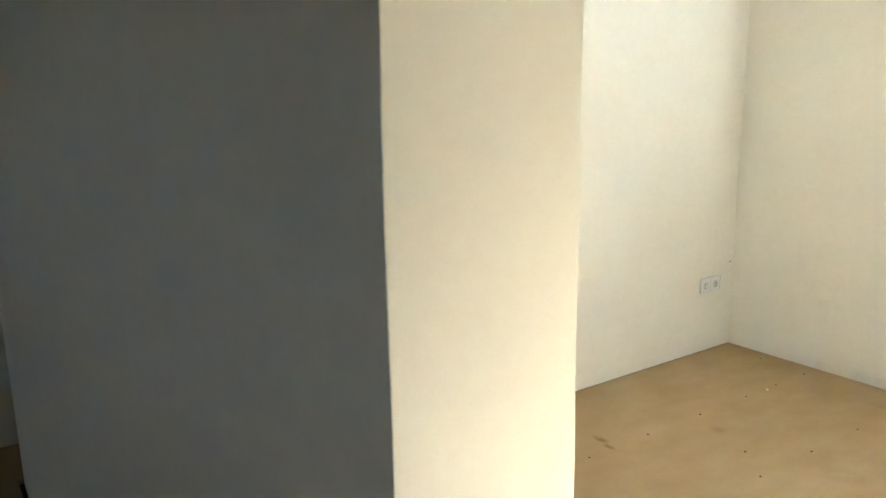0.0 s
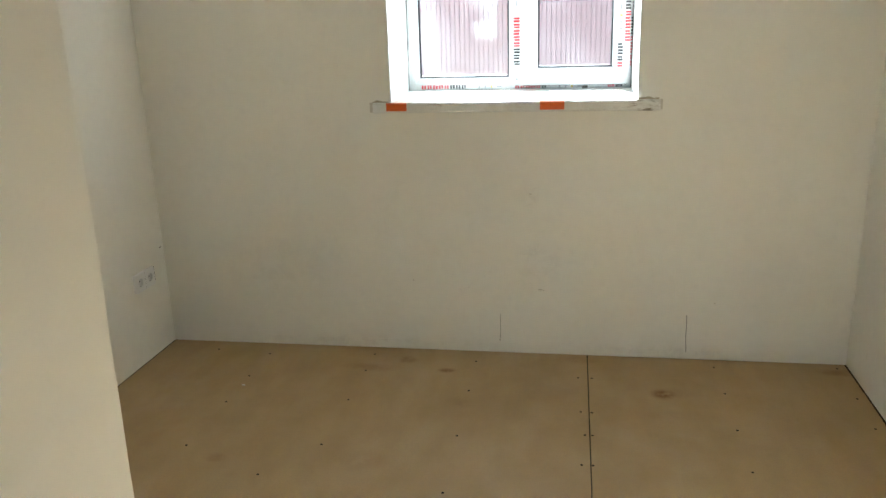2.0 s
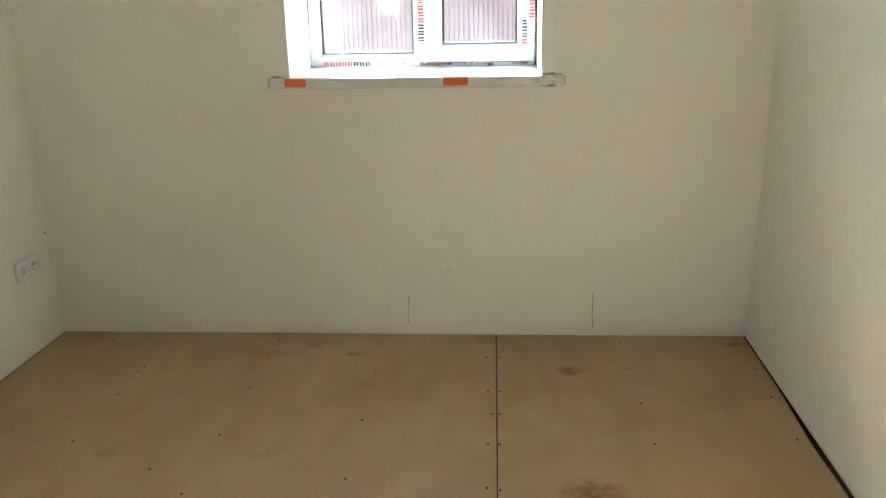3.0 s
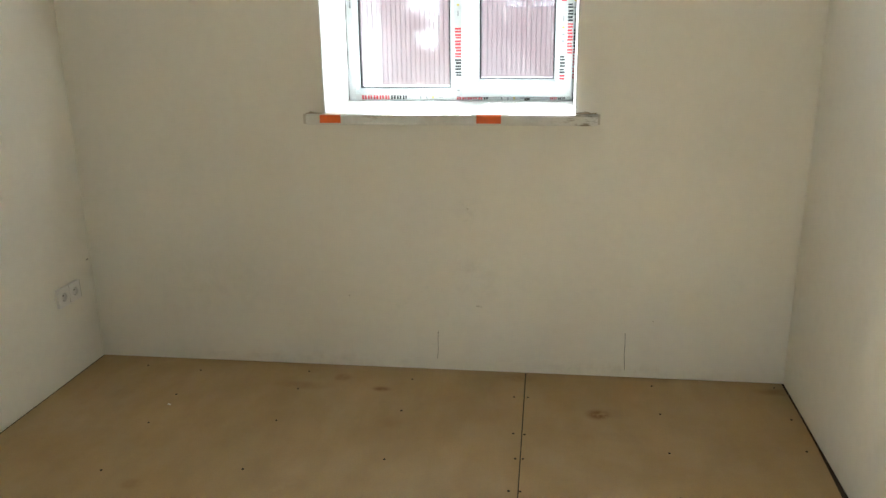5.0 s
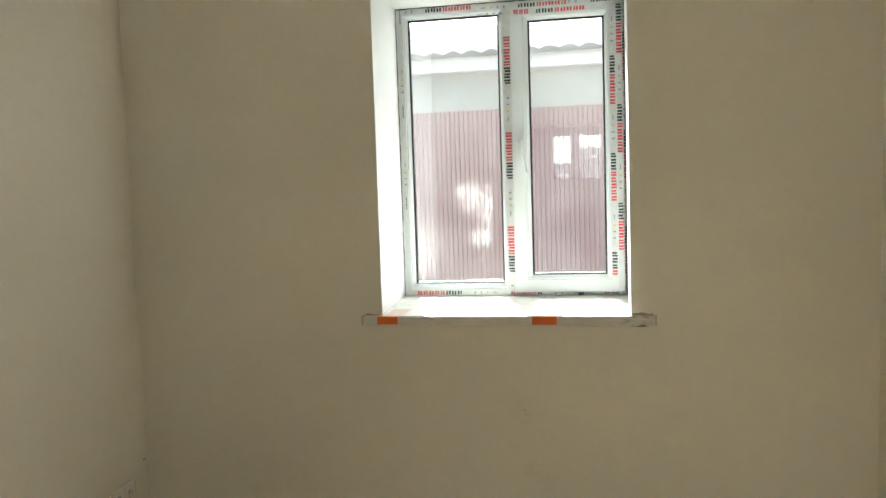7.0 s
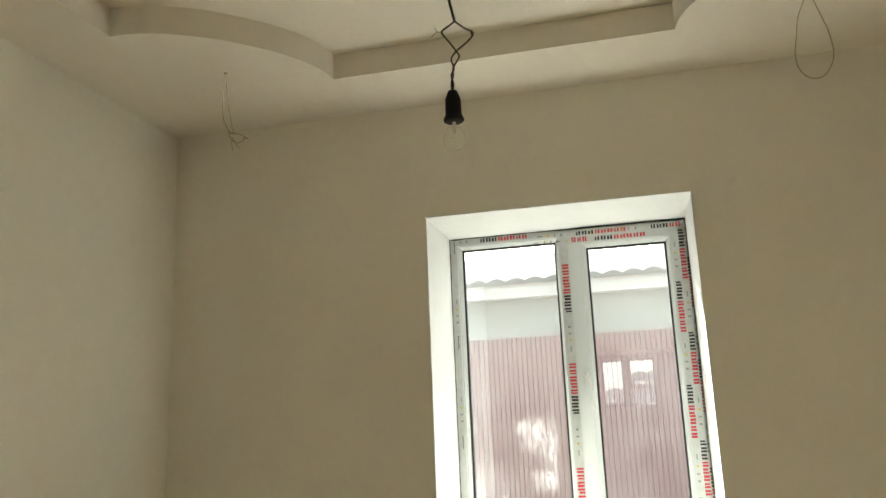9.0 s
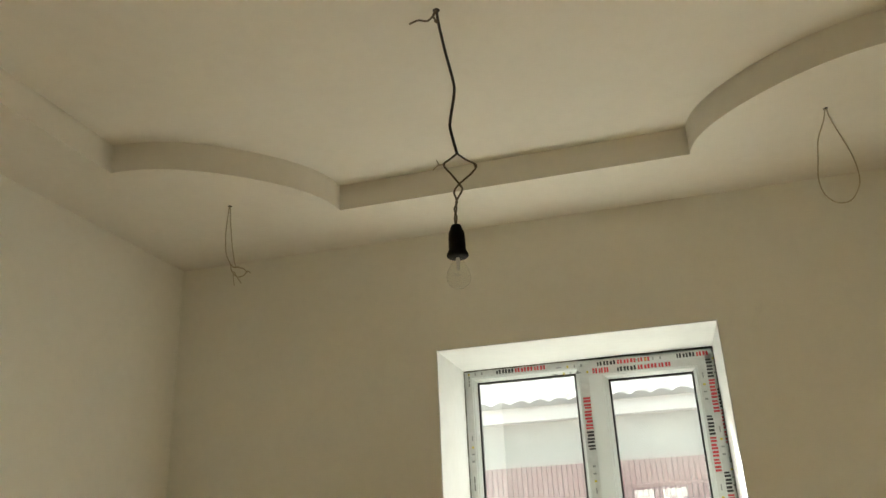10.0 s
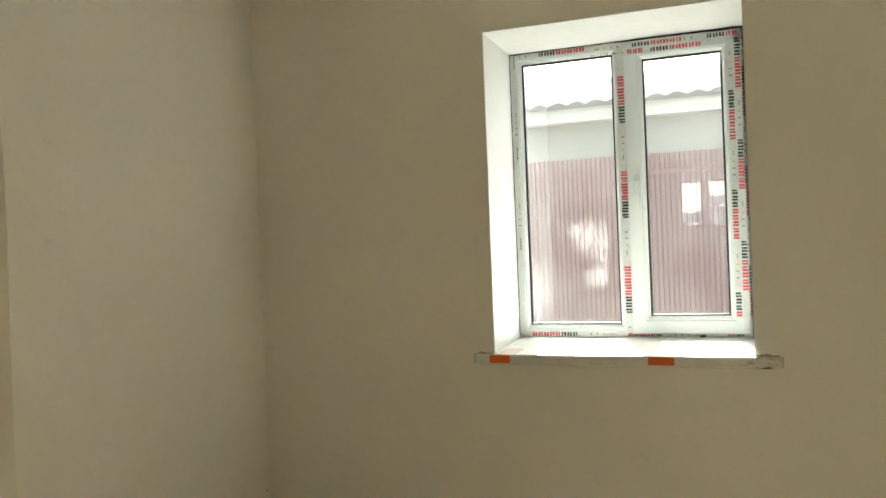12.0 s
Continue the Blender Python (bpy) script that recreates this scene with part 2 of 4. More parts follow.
M_CHIP = plain("plaster_crumb", (0.78, 0.76, 0.7), 0.9)
M_CRACK = plain("crack_shade_and_nick", (0.16, 0.14, 0.11), 0.95)
M_SCUFF_AND_SHADE = plain("scuff_and_end_shade", (0.68, 0.64, 0.55), 0.9, vary=0.3, scale=120)


def sill_material():
    n = Nodes("filmed_sill")
    c = n.mix(n.ramp(n.noise(14, 5, 0.65), 0.4, 0.75), (0.76, 0.755, 0.72), (0.66, 0.645, 0.60))
    smudge = n.ramp(n.noise(30, 5, 0.7, vector=n.stretch((0.5, 1.0, 2.0))), 0.48, 0.62)
    for x, y, z, sx, sz, k in ((2.14, -0.03, 1.080, 0.085, 0.035, 1.3), (2.02, -0.03, 1.07, 0.12, 0.02, 0.35), (1.30, -0.03, 1.09, 0.05, 0.02, 0.4),
                               (1.83, 0.36, 1.106, 0.10, 0.2, 0.35), (1.12, 0.25, 1.106, 0.08, 0.2, 0.4)):
        c = n.mix(n.math("MULTIPLY", n.math("MULTIPLY", n.near((x, y, z), (sx, 0.18, sz), 0.3), smudge), k), c, (0.17, 0.125, 0.065))
    n.set(Base_Color=c, Roughness=0.33)
    n.bump(n.noise(20, 4), 0.25, 0.004)
    return n.mat


M_SILL = sill_material()


def clear_bulb():
    n = Nodes("clear_bulb_glass")
    t = n.tree.nodes
    clear, gloss, both = t.new("ShaderNodeBsdfTransparent"), t.new("ShaderNodeBsdfGlossy"), t.new("ShaderNodeMixShader")
    clear.inputs["Color"].default_value = (0.97, 0.97, 0.95, 1)
    gloss.inputs["Roughness"].default_value = 0.01
    edge = t.new("ShaderNodeLayerWeight")
    edge.inputs["Blend"].default_value = 0.35
    n.tree.links.new(n.math("ADD", n.math("MULTIPLY", n.math("POWER", edge.outputs["Facing"], 2.6), 0.7), 0.02), both.inputs["Fac"])
    n.tree.links.new(clear.outputs[0], both.inputs[1])
    n.tree.links.new(gloss.outputs[0], both.inputs[2])
    n.tree.links.new(both.outputs[0], n.out.inputs["Surface"])
    return n.mat


M_BULB = clear_bulb()
M_FENCE = plain("wine_red_steel", (0.135, 0.018, 0.038), 0.4, 0.0, vary=0.25, scale=3)
M_PLASTER_OUT = plain("grey_render", (0.32, 0.35, 0.32), 0.9, vary=0.35, scale=4, bump=0.01)
M_FASCIA = plain("pale_fascia", (0.50, 0.51, 0.49), 0.6, vary=0.15, scale=5)
M_ROOF = plain("weathered_roof_sheet", (0.048, 0.054, 0.064), 0.9, vary=0.6, scale=4)
M_ROOF.node_tree.nodes["Principled BSDF"].inputs["Specular IOR Level"].default_value = 0.05
# the roof edge has a dark colour of its own
M_ROOF_EDGE = plain("dark_roof_edge", (0.045, 0.05, 0.05), 0.9, vary=0.5, scale=6)
M_SOIL = plain("dry_soil", (0.20, 0.165, 0.12), 0.95, vary=0.45, scale=2.5, bump=0.02)
M_BRICK_OUT = plain("outer_render", (0.55, 0.50, 0.42), 0.9, vary=0.2, scale=5)


# ---- mesh helpers ----
def mesh_object(name, bm, material, smooth=False):
    me = bpy.data.meshes.new(name)
    bmesh.ops.recalc_face_normals(bm, faces=bm.faces)
    bm.to_mesh(me)
    bm.free()
    me.materials.append(material)
    if smooth:
        me.polygons.foreach_set("use_smooth", [True] * len(me.polygons))
    return new(name, me)


def part(name, bm, material, parent, label="", smooth=False):
    ob = mesh_object(name, bm, material, smooth)
    ob.parent = parent
    ob.matrix_parent_inverse = parent.matrix_world.inverted()
    return tagged(ob, label)


def thing(name, label, category, at=(0, 0, 0), kind="", group=""):
    ob = new(name)
    ob.location = at
    ob.empty_display_size = 0.05
    ob.matrix_world = Matrix.Translation(at)
    return tagged(ob, label, category, group, kind)


def box(bm, x0, x1, y0, y1, z0, z1, bevel=0.0):
    r = bmesh.ops.create_cube(bm, size=1.0)
    for v in r["verts"]:
        v.co = Vector((x0 if v.co.x < 0 else x1, y0 if v.co.y < 0 else y1, z0 if v.co.z < 0 else z1))
    if bevel:
        es = list({e for v in r["verts"] for e in v.link_edges})
        bmesh.ops.bevel(bm, geom=es, offset=bevel, segments=2, affect="EDGES")
    return bm


def boxes(*rows, bevel=0.0):
    bm = bmesh.new()
    for r in rows:
        box(bm, *r, bevel=bevel)
    return bm


def hexa(bm, low, high):
    """A solid between two quads of four points each."""
    a, b = [bm.verts.new(p) for p in low], [bm.verts.new(p) for p in high]
    bm.faces.new(a), bm.faces.new(b)
    for i in range(4):
        bm.faces.new((a[i], a[(i + 1) % 4], b[(i + 1) % 4], b[i]))


def prism(bm, outline, z0, z1):
    a, b = [bm.verts.new((*p, z0)) for p in outline], [bm.verts.new((*p, z1)) for p in outline]
    bm.faces.new(a), bm.faces.new(b)
    for i in range(len(a)):
        j = (i + 1) % len(a)
        bm.faces.new((a[i], a[j], b[j], b[i]))
    return bm


def tube(points, radius, sides=8, bm=None, smooth_steps=6):
    """A round wire along points, which are first rounded into a soft line."""
    bm = bm or bmesh.new()
    p = [Vector(q) for q in points]
    line = []
    for i in range(len(p) - 1):
        a, b, c, d = p[max(i - 1, 0)], p[i], p[i + 1], p[min(i + 2, len(p) - 1)]
        for s in range(smooth_steps):
            u = s / smooth_steps
            line.append(0.5 * (2 * b + (c - a) * u + (2 * a - 5 * b + 4 * c - d) * u * u + (3 * b - a - 3 * c + d) * u ** 3))
    line.append(p[-1])
    rings, side = [], Vector((1, 0.3, 0.1))
    for i, q in enumerate(line):
        way = (line[min(i + 1, len(line) - 1)] - line[max(i - 1, 0)]).normalized()
        side = (side - way * side.dot(way)).normalized()
        up = way.cross(side)
        rings.append([bm.verts.new(q + radius * (math.cos(k) * side + math.sin(k) * up)) for k in (2 * math.pi * j / sides for j in range(sides))])
    for r, s in zip(rings, rings[1:]):
        for j in range(sides):
            bm.faces.new((r[j], r[(j + 1) % sides], s[(j + 1) % sides], s[j]))
    bm.faces.new(rings[0]), bm.faces.new(rings[-1][::-1])
    return bm


def lathe(profile, centre, sides=28):
    """A turned body: rows of radius and height round a vertical axis."""
    bm = bmesh.new()
    rings = [[bm.verts.new((centre[0] + r * math.cos(k), centre[1] + r * math.sin(k), centre[2] + z)) for k in (2 * math.pi * j / sides for j in range(sides))] for r, z in profile]
    for r, s in zip(rings, rings[1:]):
        for j in range(sides):
            bm.faces.new((r[j], r[(j + 1) % sides], s[(j + 1) % sides], s[j]))
    bm.faces.new(rings[0]), bm.faces.new(rings[-1])
    return bm


# ---- the room: walls, floor, ceiling ----
ROOM_BACK, HALL_FACE = -2.545, -3.0
CEIL_LOW, CEIL_HIGH = 2.897, 2.994
WALL_TOP = 3.3
GROUND = -0.55


def wall_with_window():
    bm = bmesh.new()
    x0, x1, z0, z1 = 1.105, 2.112, 1.06, 2.434
    X0, X1, Z0, Z1 = 1.068, 2.128, 1.06, 2.466
    y0, y1, lo, hi, left, right = 0.0, 0.56, -0.0035, WALL_TOP, -0.45, 3.6
    hexa(bm, [(left, y0, lo), (x0, y0, lo), (x0, y0, hi), (left, y0, hi)], [(left, y1, lo), (X0, y1, lo), (X0, y1, hi), (left, y1, hi)])
    hexa(bm, [(x1, y0, lo), (right, y0, lo), (right, y0, hi), (x1, y0, hi)], [(X1, y1, lo), (right, y1, lo), (right, y1, hi), (X1, y1, hi)])
    hexa(bm, [(x0, y0, lo), (x1, y0, lo), (x1, y0, z0), (x0, y0, z0)], [(X0, y1, lo), (X1, y1, lo), (X1, y1, Z0), (X0, y1, Z0)])
    hexa(bm, [(x0, y0, z1), (x1, y0, z1), (x1, y0, hi), (x0, y0, hi)], [(X0, y1, Z1), (X1, y1, Z1), (X1, y1, hi), (X0, y1, hi)])
    return bm


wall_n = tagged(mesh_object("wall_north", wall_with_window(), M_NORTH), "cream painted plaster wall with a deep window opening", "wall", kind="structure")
for row in ((-0.45, 1.05, 0.561, 0.66, GROUND, WALL_TOP), (2.145, 3.6, 0.561, 0.66, GROUND, WALL_TOP), (1.05, 2.145, 0.561, 0.66, GROUND, 1.05), (1.05, 2.145, 0.561, 0.66, 2.485, WALL_TOP)):
    part("outer_render", boxes(row), M_BRICK_OUT, wall_n)
# white lining of the reveal, a few millimetres proud of the masonry
lin = bmesh.new()
hexa(lin, [(1.1052, 0.0015, 1.1), (1.1092, 0.0015, 1.1), (1.1092, 0.0015, 2.43), (1.1052, 0.0015, 2.43)], [(1.066, 0.556, 1.1), (1.074, 0.556, 1.1), (1.074, 0.556, 2.46), (1.066, 0.556, 2.46)])
part("reveal", lin, M_REVEAL, wall_n, "white skimmed side of the window opening")
lin = bmesh.new()
hexa(lin, [(2.1078, 0.0015, 1.1), (2.1118, 0.0015, 1.1), (2.1118, 0.0015, 2.43), (2.1078, 0.0015, 2.43)], [(2.122, 0.556, 1.1), (2.130, 0.556, 1.1), (2.130, 0.556, 2.46), (2.122, 0.556, 2.46)])
part("reveal", lin, M_REVEAL, wall_n, "white skimmed side of the window opening")
lin = bmesh.new()
hexa(lin, [(1.1092, 0.0015, 2.4298), (2.1078, 0.0015, 2.4298), (2.1078, 0.0015, 2.4338), (1.1092, 0.0015, 2.4338)], [(1.074, 0.556, 2.460), (2.122, 0.556, 2.460), (2.122, 0.556, 2.468), (1.074, 0.556, 2.468)])
part("reveal", lin, M_REVEAL, wall_n, "white skimmed head of the window opening")

wall_w = tagged(mesh_object("wall_west", boxes((-0.43, 0.0, ROOM_BACK - 0.1, 0.1, -0.003, WALL_TOP)), M_WALL), "cream painted plaster side wall with two sockets", "wall", kind="structure")
bm = bmesh.new()
hexa(bm, [(3.004, 0.1, -0.003), (3.59, 0.1, -0.003), (3.59, ROOM_BACK - 0.1, -0.003), (2.9, ROOM_BACK - 0.1, -0.003)],
     [(3.004, 0.1, WALL_TOP), (3.59, 0.1, WALL_TOP), (3.59, ROOM_BACK - 0.1, WALL_TOP), (2.9, ROOM_BACK - 0.1, WALL_TOP)])
tagged(mesh_object("wall_east", bm, M_WALL), "cream painted plaster side wall over a dark floor gap", "wall", kind="structure")


def masonry(outline, worn, z0, z1, seed):
    """A wall block. Its worn corners waver and are rubbed round, as hand-trowelled plaster is."""
    bm = bmesh.new()
    steps, rings, n = 48, [], len(outline)
    for i in range(steps + 1):
        z = z0 + (z1 - z0) * i / steps
        ring = []
        for k, p in enumerate(outline):
            q = Vector(p)
            if k in worn:
                q += Vector((0.006 * noise.noise((seed, k * 3.1, z * 2.4)) + 0.002 * noise.noise((seed, k * 7.7, z * 10)), 0.005 * noise.noise((seed + 9, k * 3.1, z * 2.4))))
                for other in (outline[k - 1], outline[(k + 1) % n]):
                    ring.append(q + (Vector(other) - q).normalized() * 0.002)
            else:
                ring.append(q)
        rings.append([bm.verts.new((*p, z)) for p in ring])
    for a, b in zip(rings, rings[1:]):
        for j in range(len(a)):
            bm.faces.new((a[j], a[(j + 1) % len(a)], b[(j + 1) % len(a)], b[j]))
    bm.faces.new(rings[0]), bm.faces.new(rings[-1])
    return bm


DOOR_TOP = 2.12
wall_s = tagged(mesh_object("wall_south", masonry([(-0.44, ROOM_BACK), (-0.6, -2.97), (-0.6, -3.44), (-0.395, -3.44), (1.36, -2.97), (1.403, ROOM_BACK)], (3, 4, 5), GROUND, WALL_TOP, 4.0), M_WALL),
                "thick cream plaster wall beside the open doorway", "wall", kind="structure")
tagged(mesh_object("wall_south_east", masonry([(2.32, ROOM_BACK), (2.32, HALL_FACE), (4.4, HALL_FACE), (4.4, ROOM_BACK)], (0, 1), GROUND, WALL_TOP, 15.0), M_WALL), "thick cream plaster wall beside the open doorway", "wall", kind="structure")
tagged(mesh_object("wall_south_head", boxes((1.37, 2.33, HALL_FACE + 0.035, ROOM_BACK - 0.004, DOOR_TOP, WALL_TOP)), M_WALL), "plastered masonry over the doorway", "wall", kind="structure")

# near-black unplastered footing added behind the foot of the plaster to paint shaded gaps
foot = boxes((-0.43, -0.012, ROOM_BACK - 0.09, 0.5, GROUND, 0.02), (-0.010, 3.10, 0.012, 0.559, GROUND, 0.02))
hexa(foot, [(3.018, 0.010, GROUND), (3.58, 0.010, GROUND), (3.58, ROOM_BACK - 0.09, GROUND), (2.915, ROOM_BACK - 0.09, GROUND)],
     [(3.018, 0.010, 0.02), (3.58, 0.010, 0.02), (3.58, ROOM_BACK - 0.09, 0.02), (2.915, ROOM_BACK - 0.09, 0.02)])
tagged(mesh_object("gap_shade_footing", foot, M_SHADED_CONCRETE), "added near-black footing that makes the floor gaps look shaded", "wall", kind="structure")

# the slab below, fibreboard sheets on it and an unseen grey strip added at the doorway to dull bounced light
tagged(mesh_object("floor", boxes((-1.5, 4.4, -8.8, 0.0, GROUND, -0.016)), M_SHADED_CONCRETE), "screed under the boards, coloured near-black for shaded gaps", "floor", kind="structure")
floor_boards = thing("floor_boards", "tan fibreboard sheets screwed down over the whole floor", "floor", kind="structure")


def sheet(outline):
    bm = prism(bmesh.new(), outline, -0.0158, 0.0)
    top = [e for e in bm.edges if all(v.co.z > -0.001 for v in e.verts)]
    bmesh.ops.bevel(bm, geom=top, offset=0.0012, segments=1, affect="EDGES")
    return bm


part("board", sheet([(0.008, -0.007), (1.9355, -0.007), (1.931, -1.2), (1.927, -2.40), (0.006, -2.40)]), M_BOARD, floor_boards)
part("board", sheet([(1.9405, -0.007), (2.990, -0.008), (2.980, -0.3), (2.971, -0.5), (2.957, -0.7), (2.944, -0.88), (2.941, -1.1), (2.88, -2.40), (1.931, -2.40), (1.935, -1.2)]), M_BOARD, floor_boards)
tagged(mesh_object("added_threshold", sheet([(0.006, -2.404), (2.88, -2.404), (2.88, -2.55), (2.31, -2.552), (2.31, -3.01), (1.37, -3.01), (1.41, -2.552), (0.006, -2.55)]), M_BOUNCE_GREY),
       "unseen grey strip added at the doorway to dull bounced light", "floor", kind="structure")
part("board", sheet([(0.61, -3.25), (1.34, -3.014), (4.0, -3.014), (4.0, -8.38), (0.61, -8.38)]), M_BOARD, floor_boards)
part("board", sheet([(-0.98, -2.98), (-0.62, -2.98), (-0.62, -3.46), (0.606, -3.46), (0.606, -8.38), (-0.98, -8.38)]), M_BOARD, floor_boards)
SCREWS = [(0.267, -0.10), (0.523, -0.125), (0.521, -0.357), (0.522, -0.593), (0.521, -0.924), (0.52, -1.26), (1.002, -0.087), (1.004, -0.257), (1.003, -0.526), (1.001, -0.866),
          (1.0, -1.2), (1.462, -0.12), (1.465, -0.40), (1.468, -0.754), (1.473, -1.107), (1.897, -0.24), (1.952, -0.238), (1.905, -0.531), (1.946, -0.534), (1.918, -0.702),
          (1.944, -0.701), (1.904, -0.898), (1.941, -0.897), (1.902, -1.14), (1.942, -1.15), (2.457, -0.085), (2.458, -0.326), (2.45, -0.611), (2.445, -0.881), (2.44, -1.19),
          (2.95, -0.05), (2.94, -0.32), (2.925, -0.55), (2.91, -0.84), (0.849, -1.074), (0.52, -1.6), (1.0, -1.55), (1.47, -1.5), (1.9, -1.5)]
screw_mesh = None
for x, y in SCREWS:
    if screw_mesh is None:
        bm = bmesh.new()
        bmesh.ops.create_cone(bm, cap_ends=True, segments=10, radius1=0.0047, radius2=0.0040, depth=0.0016)
        ob = part("screw", bm, M_SCREW, floor_boards)
        screw_mesh = ob.data
    else:
        ob = new("screw", screw_mesh)
        ob.parent = floor_boards
    ob.location = (x, y, 0.0008)

# ceiling: a lowered rim whose inner edge bulges round at the corners, and the raised field
def rim_outline():
    x0, x1, y0, y1 = 0.315, 2.635, -2.20, -0.357
    line = []
    # each corner is cut back by a quarter of a circle about it
    for cx, cy, a0, rx, ry in ((x1, y1, -90, 0.55, 0.475), (x0, y1, 0, 0.554, 0.531), (x0, y0, 90, 0.55, 0.50), (x1, y0, 180, 0.55, 0.50)):
        for k in range(25):
            a = math.radians(a0 - 90 * k / 24)
            flat = 1 - 0.055 * math.sin(2 * a) ** 2
            line.append((cx + rx * flat * math.cos(a), cy + ry * flat * math.sin(a)))
    return line


def ring_slab(outer, inner, z0, z1):
    bm = bmesh.new()
    loops = []
    for z in (z0, z1):
        level = []
        for pts in (outer, inner):
            vs = [bm.verts.new((*p, z)) for p in pts]
            level.append((vs, [bm.edges.new((vs[i], vs[(i + 1) % len(vs)])) for i in range(len(vs))]))
        bmesh.ops.triangle_fill(bm, use_beauty=True, edges=[e for _, es in level for e in es])
        loops.append(level)
    for k in (0, 1):
        a, b = loops[0][k][0], loops[1][k][0]
        for i in range(len(a)):
            j = (i + 1) % len(a)
            bm.faces.new((a[i], a[j], b[j], b[i]))
    return bm


tagged(mesh_object("ceiling", ring_slab([(-0.05, 0.05), (3.05, 0.05), (3.05, ROOM_BACK - 0.05), (-0.05, ROOM_BACK - 0.05)], rim_outline(), CEIL_LOW, CEIL_HIGH + 0.03), M_CEIL), "cream plasterboard ceiling rim with bulging round corners", "ceiling", kind="structure")
tagged(mesh_object("ceiling_raised", boxes((0.2, 2.8, -2.4, -0.2, CEIL_HIGH, CEIL_HIGH + 0.028)), M_CEIL), "cream raised middle field of the ceiling", "ceiling", kind="structure")
# second box: unseen eaves, added to keep high sky light off the reveals
tagged(mesh_object("roof_slab", boxes((-1.5, 4.4, -8.8, 0.66, WALL_TOP, WALL_TOP + 0.25), (-0.6, 3.8, 0.662, 1.25, 2.95, 3.05)), M_SHADED_CONCRETE), "slab above the rooms with added unseen eaves that cut sky light", "roof", kind="structure")

# ---- the hall behind the doorway ----
HALL_BACK = -8.4
hx0, hx1, hz0, hz1 = 1.350, 2.168, 1.665, 2.405
tagged(mesh_object("wall_hall_south", boxes((-1.5, hx0, HALL_BACK - 0.3, HALL_BACK, GROUND, WALL_TOP), (hx1, 4.4, HALL_BACK - 0.3, HALL_BACK, GROUND, WALL_TOP),
       (hx0, hx1, HALL_BACK - 0.3, HALL_BACK, GROUND, hz0), (hx0, hx1, HALL_BACK - 0.3, HALL_BACK, hz1, WALL_TOP)), M_WALL), "cream plaster hall wall with a small window", "wall", kind="structure")
tagged(mesh_object("wall_hall_west", boxes((-1.5, -1.0, HALL_BACK, -2.6, GROUND, WALL_TOP), (-1.0, -0.5, -2.96, -2.6, GROUND, WALL_TOP)), M_WALL), "dim plaster end wall of the hall", "wall", kind="structure")
tagged(mesh_object("wall_hall_east", boxes((4.0, 4.4, HALL_BACK, HALL_FACE, GROUND, WALL_TOP)), M_WALL), "cream plaster hall wall", "wall", kind="structure")
tagged(mesh_object("ceiling_hall", boxes((-1.0, 4.0, HALL_BACK, -2.9, 2.9, 2.93)), M_CEIL), "plain cream hall ceiling", "ceiling", kind="structure")
hall_window = thing("window_2", "small white two-pane hall window", "window", (1.75, HALL_BACK - 0.2, hz0), kind="structure")
hy0, hy1 = HALL_BACK - 0.24, HALL_BACK - 0.18
part("window_frame", boxes((hx0, hx0 + 0.03, hy0, hy1, hz0, hz1), (hx1 - 0.03, hx1, hy0, hy1, hz0, hz1), (hx0 + 0.03, hx1 - 0.03, hy0, hy1, hz0, hz0 + 0.03),
     (hx0 + 0.03, hx1 - 0.03, hy0, hy1, hz1 - 0.03, hz1), (1.658, 1.794, hy0, hy1, hz0 + 0.03, hz1 - 0.03)), M_PVC, hall_window)
for a, b in ((hx0 + 0.03, 1.658), (1.794, hx1 - 0.03)):
    part("pane", boxes((a, b, HALL_BACK - 0.212, HALL_BACK - 0.208, hz0 + 0.03, hz1 - 0.03)), M_PANE_HALL, hall_window)

# ---- the window ----
window = thing("window_1", "white plastic two-part window still in its printed protective film", "window", (1.59, 0.58, 1.106), kind="structure")
FX0, FX1, FZ0, FZ1 = 1.062, 2.136, 1.07, 2.474


def mitred(x0, x1, z0, z1, w, y0, y1, slope=0.0, bottom=None):
    """A four-sided frame, mitred at the corners; its inner edge may be chamfered by slope."""
    bm = bmesh.new()
    b = w if bottom is None else bottom
    outer = [(x0, z0), (x1, z0), (x1, z1), (x0, z1)]
    inner = [(x0 + w, z0 + b), (x1 - w, z0 + b), (x1 - w, z1 - w), (x0 + w, z1 - w)]
    mid = [(x0 + w - slope, z0 + b - slope), (x1 - w + slope, z0 + b - slope), (x1 - w + slope, z1 - w + slope), (x0 + w - slope, z1 - w + slope)]
    for i in range(4):
        j = (i + 1) % 4
        rows = [(outer[i], y0), (mid[i], y0), (inner[i], y0 + slope), (inner[i], y1), (outer[i], y1)]
        rows2 = [(outer[j], y0), (mid[j], y0), (inner[j], y0 + slope), (inner[j], y1), (outer[j], y1)]
        a = [bm.verts.new((p[0], y, p[1])) for p, y in rows]
        c = [bm.verts.new((p[0], y, p[1])) for p, y in rows2]
        for k in range(5):
            m = (k + 1) % 5
            bm.faces.new((a[k], a[m], c[m], c[k]))
    bmesh.ops.remove_doubles(bm, verts=bm.verts, dist=1e-5)
    return bm


part("window_frame", mitred(FX0, FX1, FZ0, FZ1, 0.046, 0.555, 0.625, bottom=0.066), M_PVC, window)
part("mullion", boxes((1.574, 1.650, 0.556, 0.624, FZ0 + 0.046, FZ1 - 0.046), bevel=0.003), M_PVC, window)
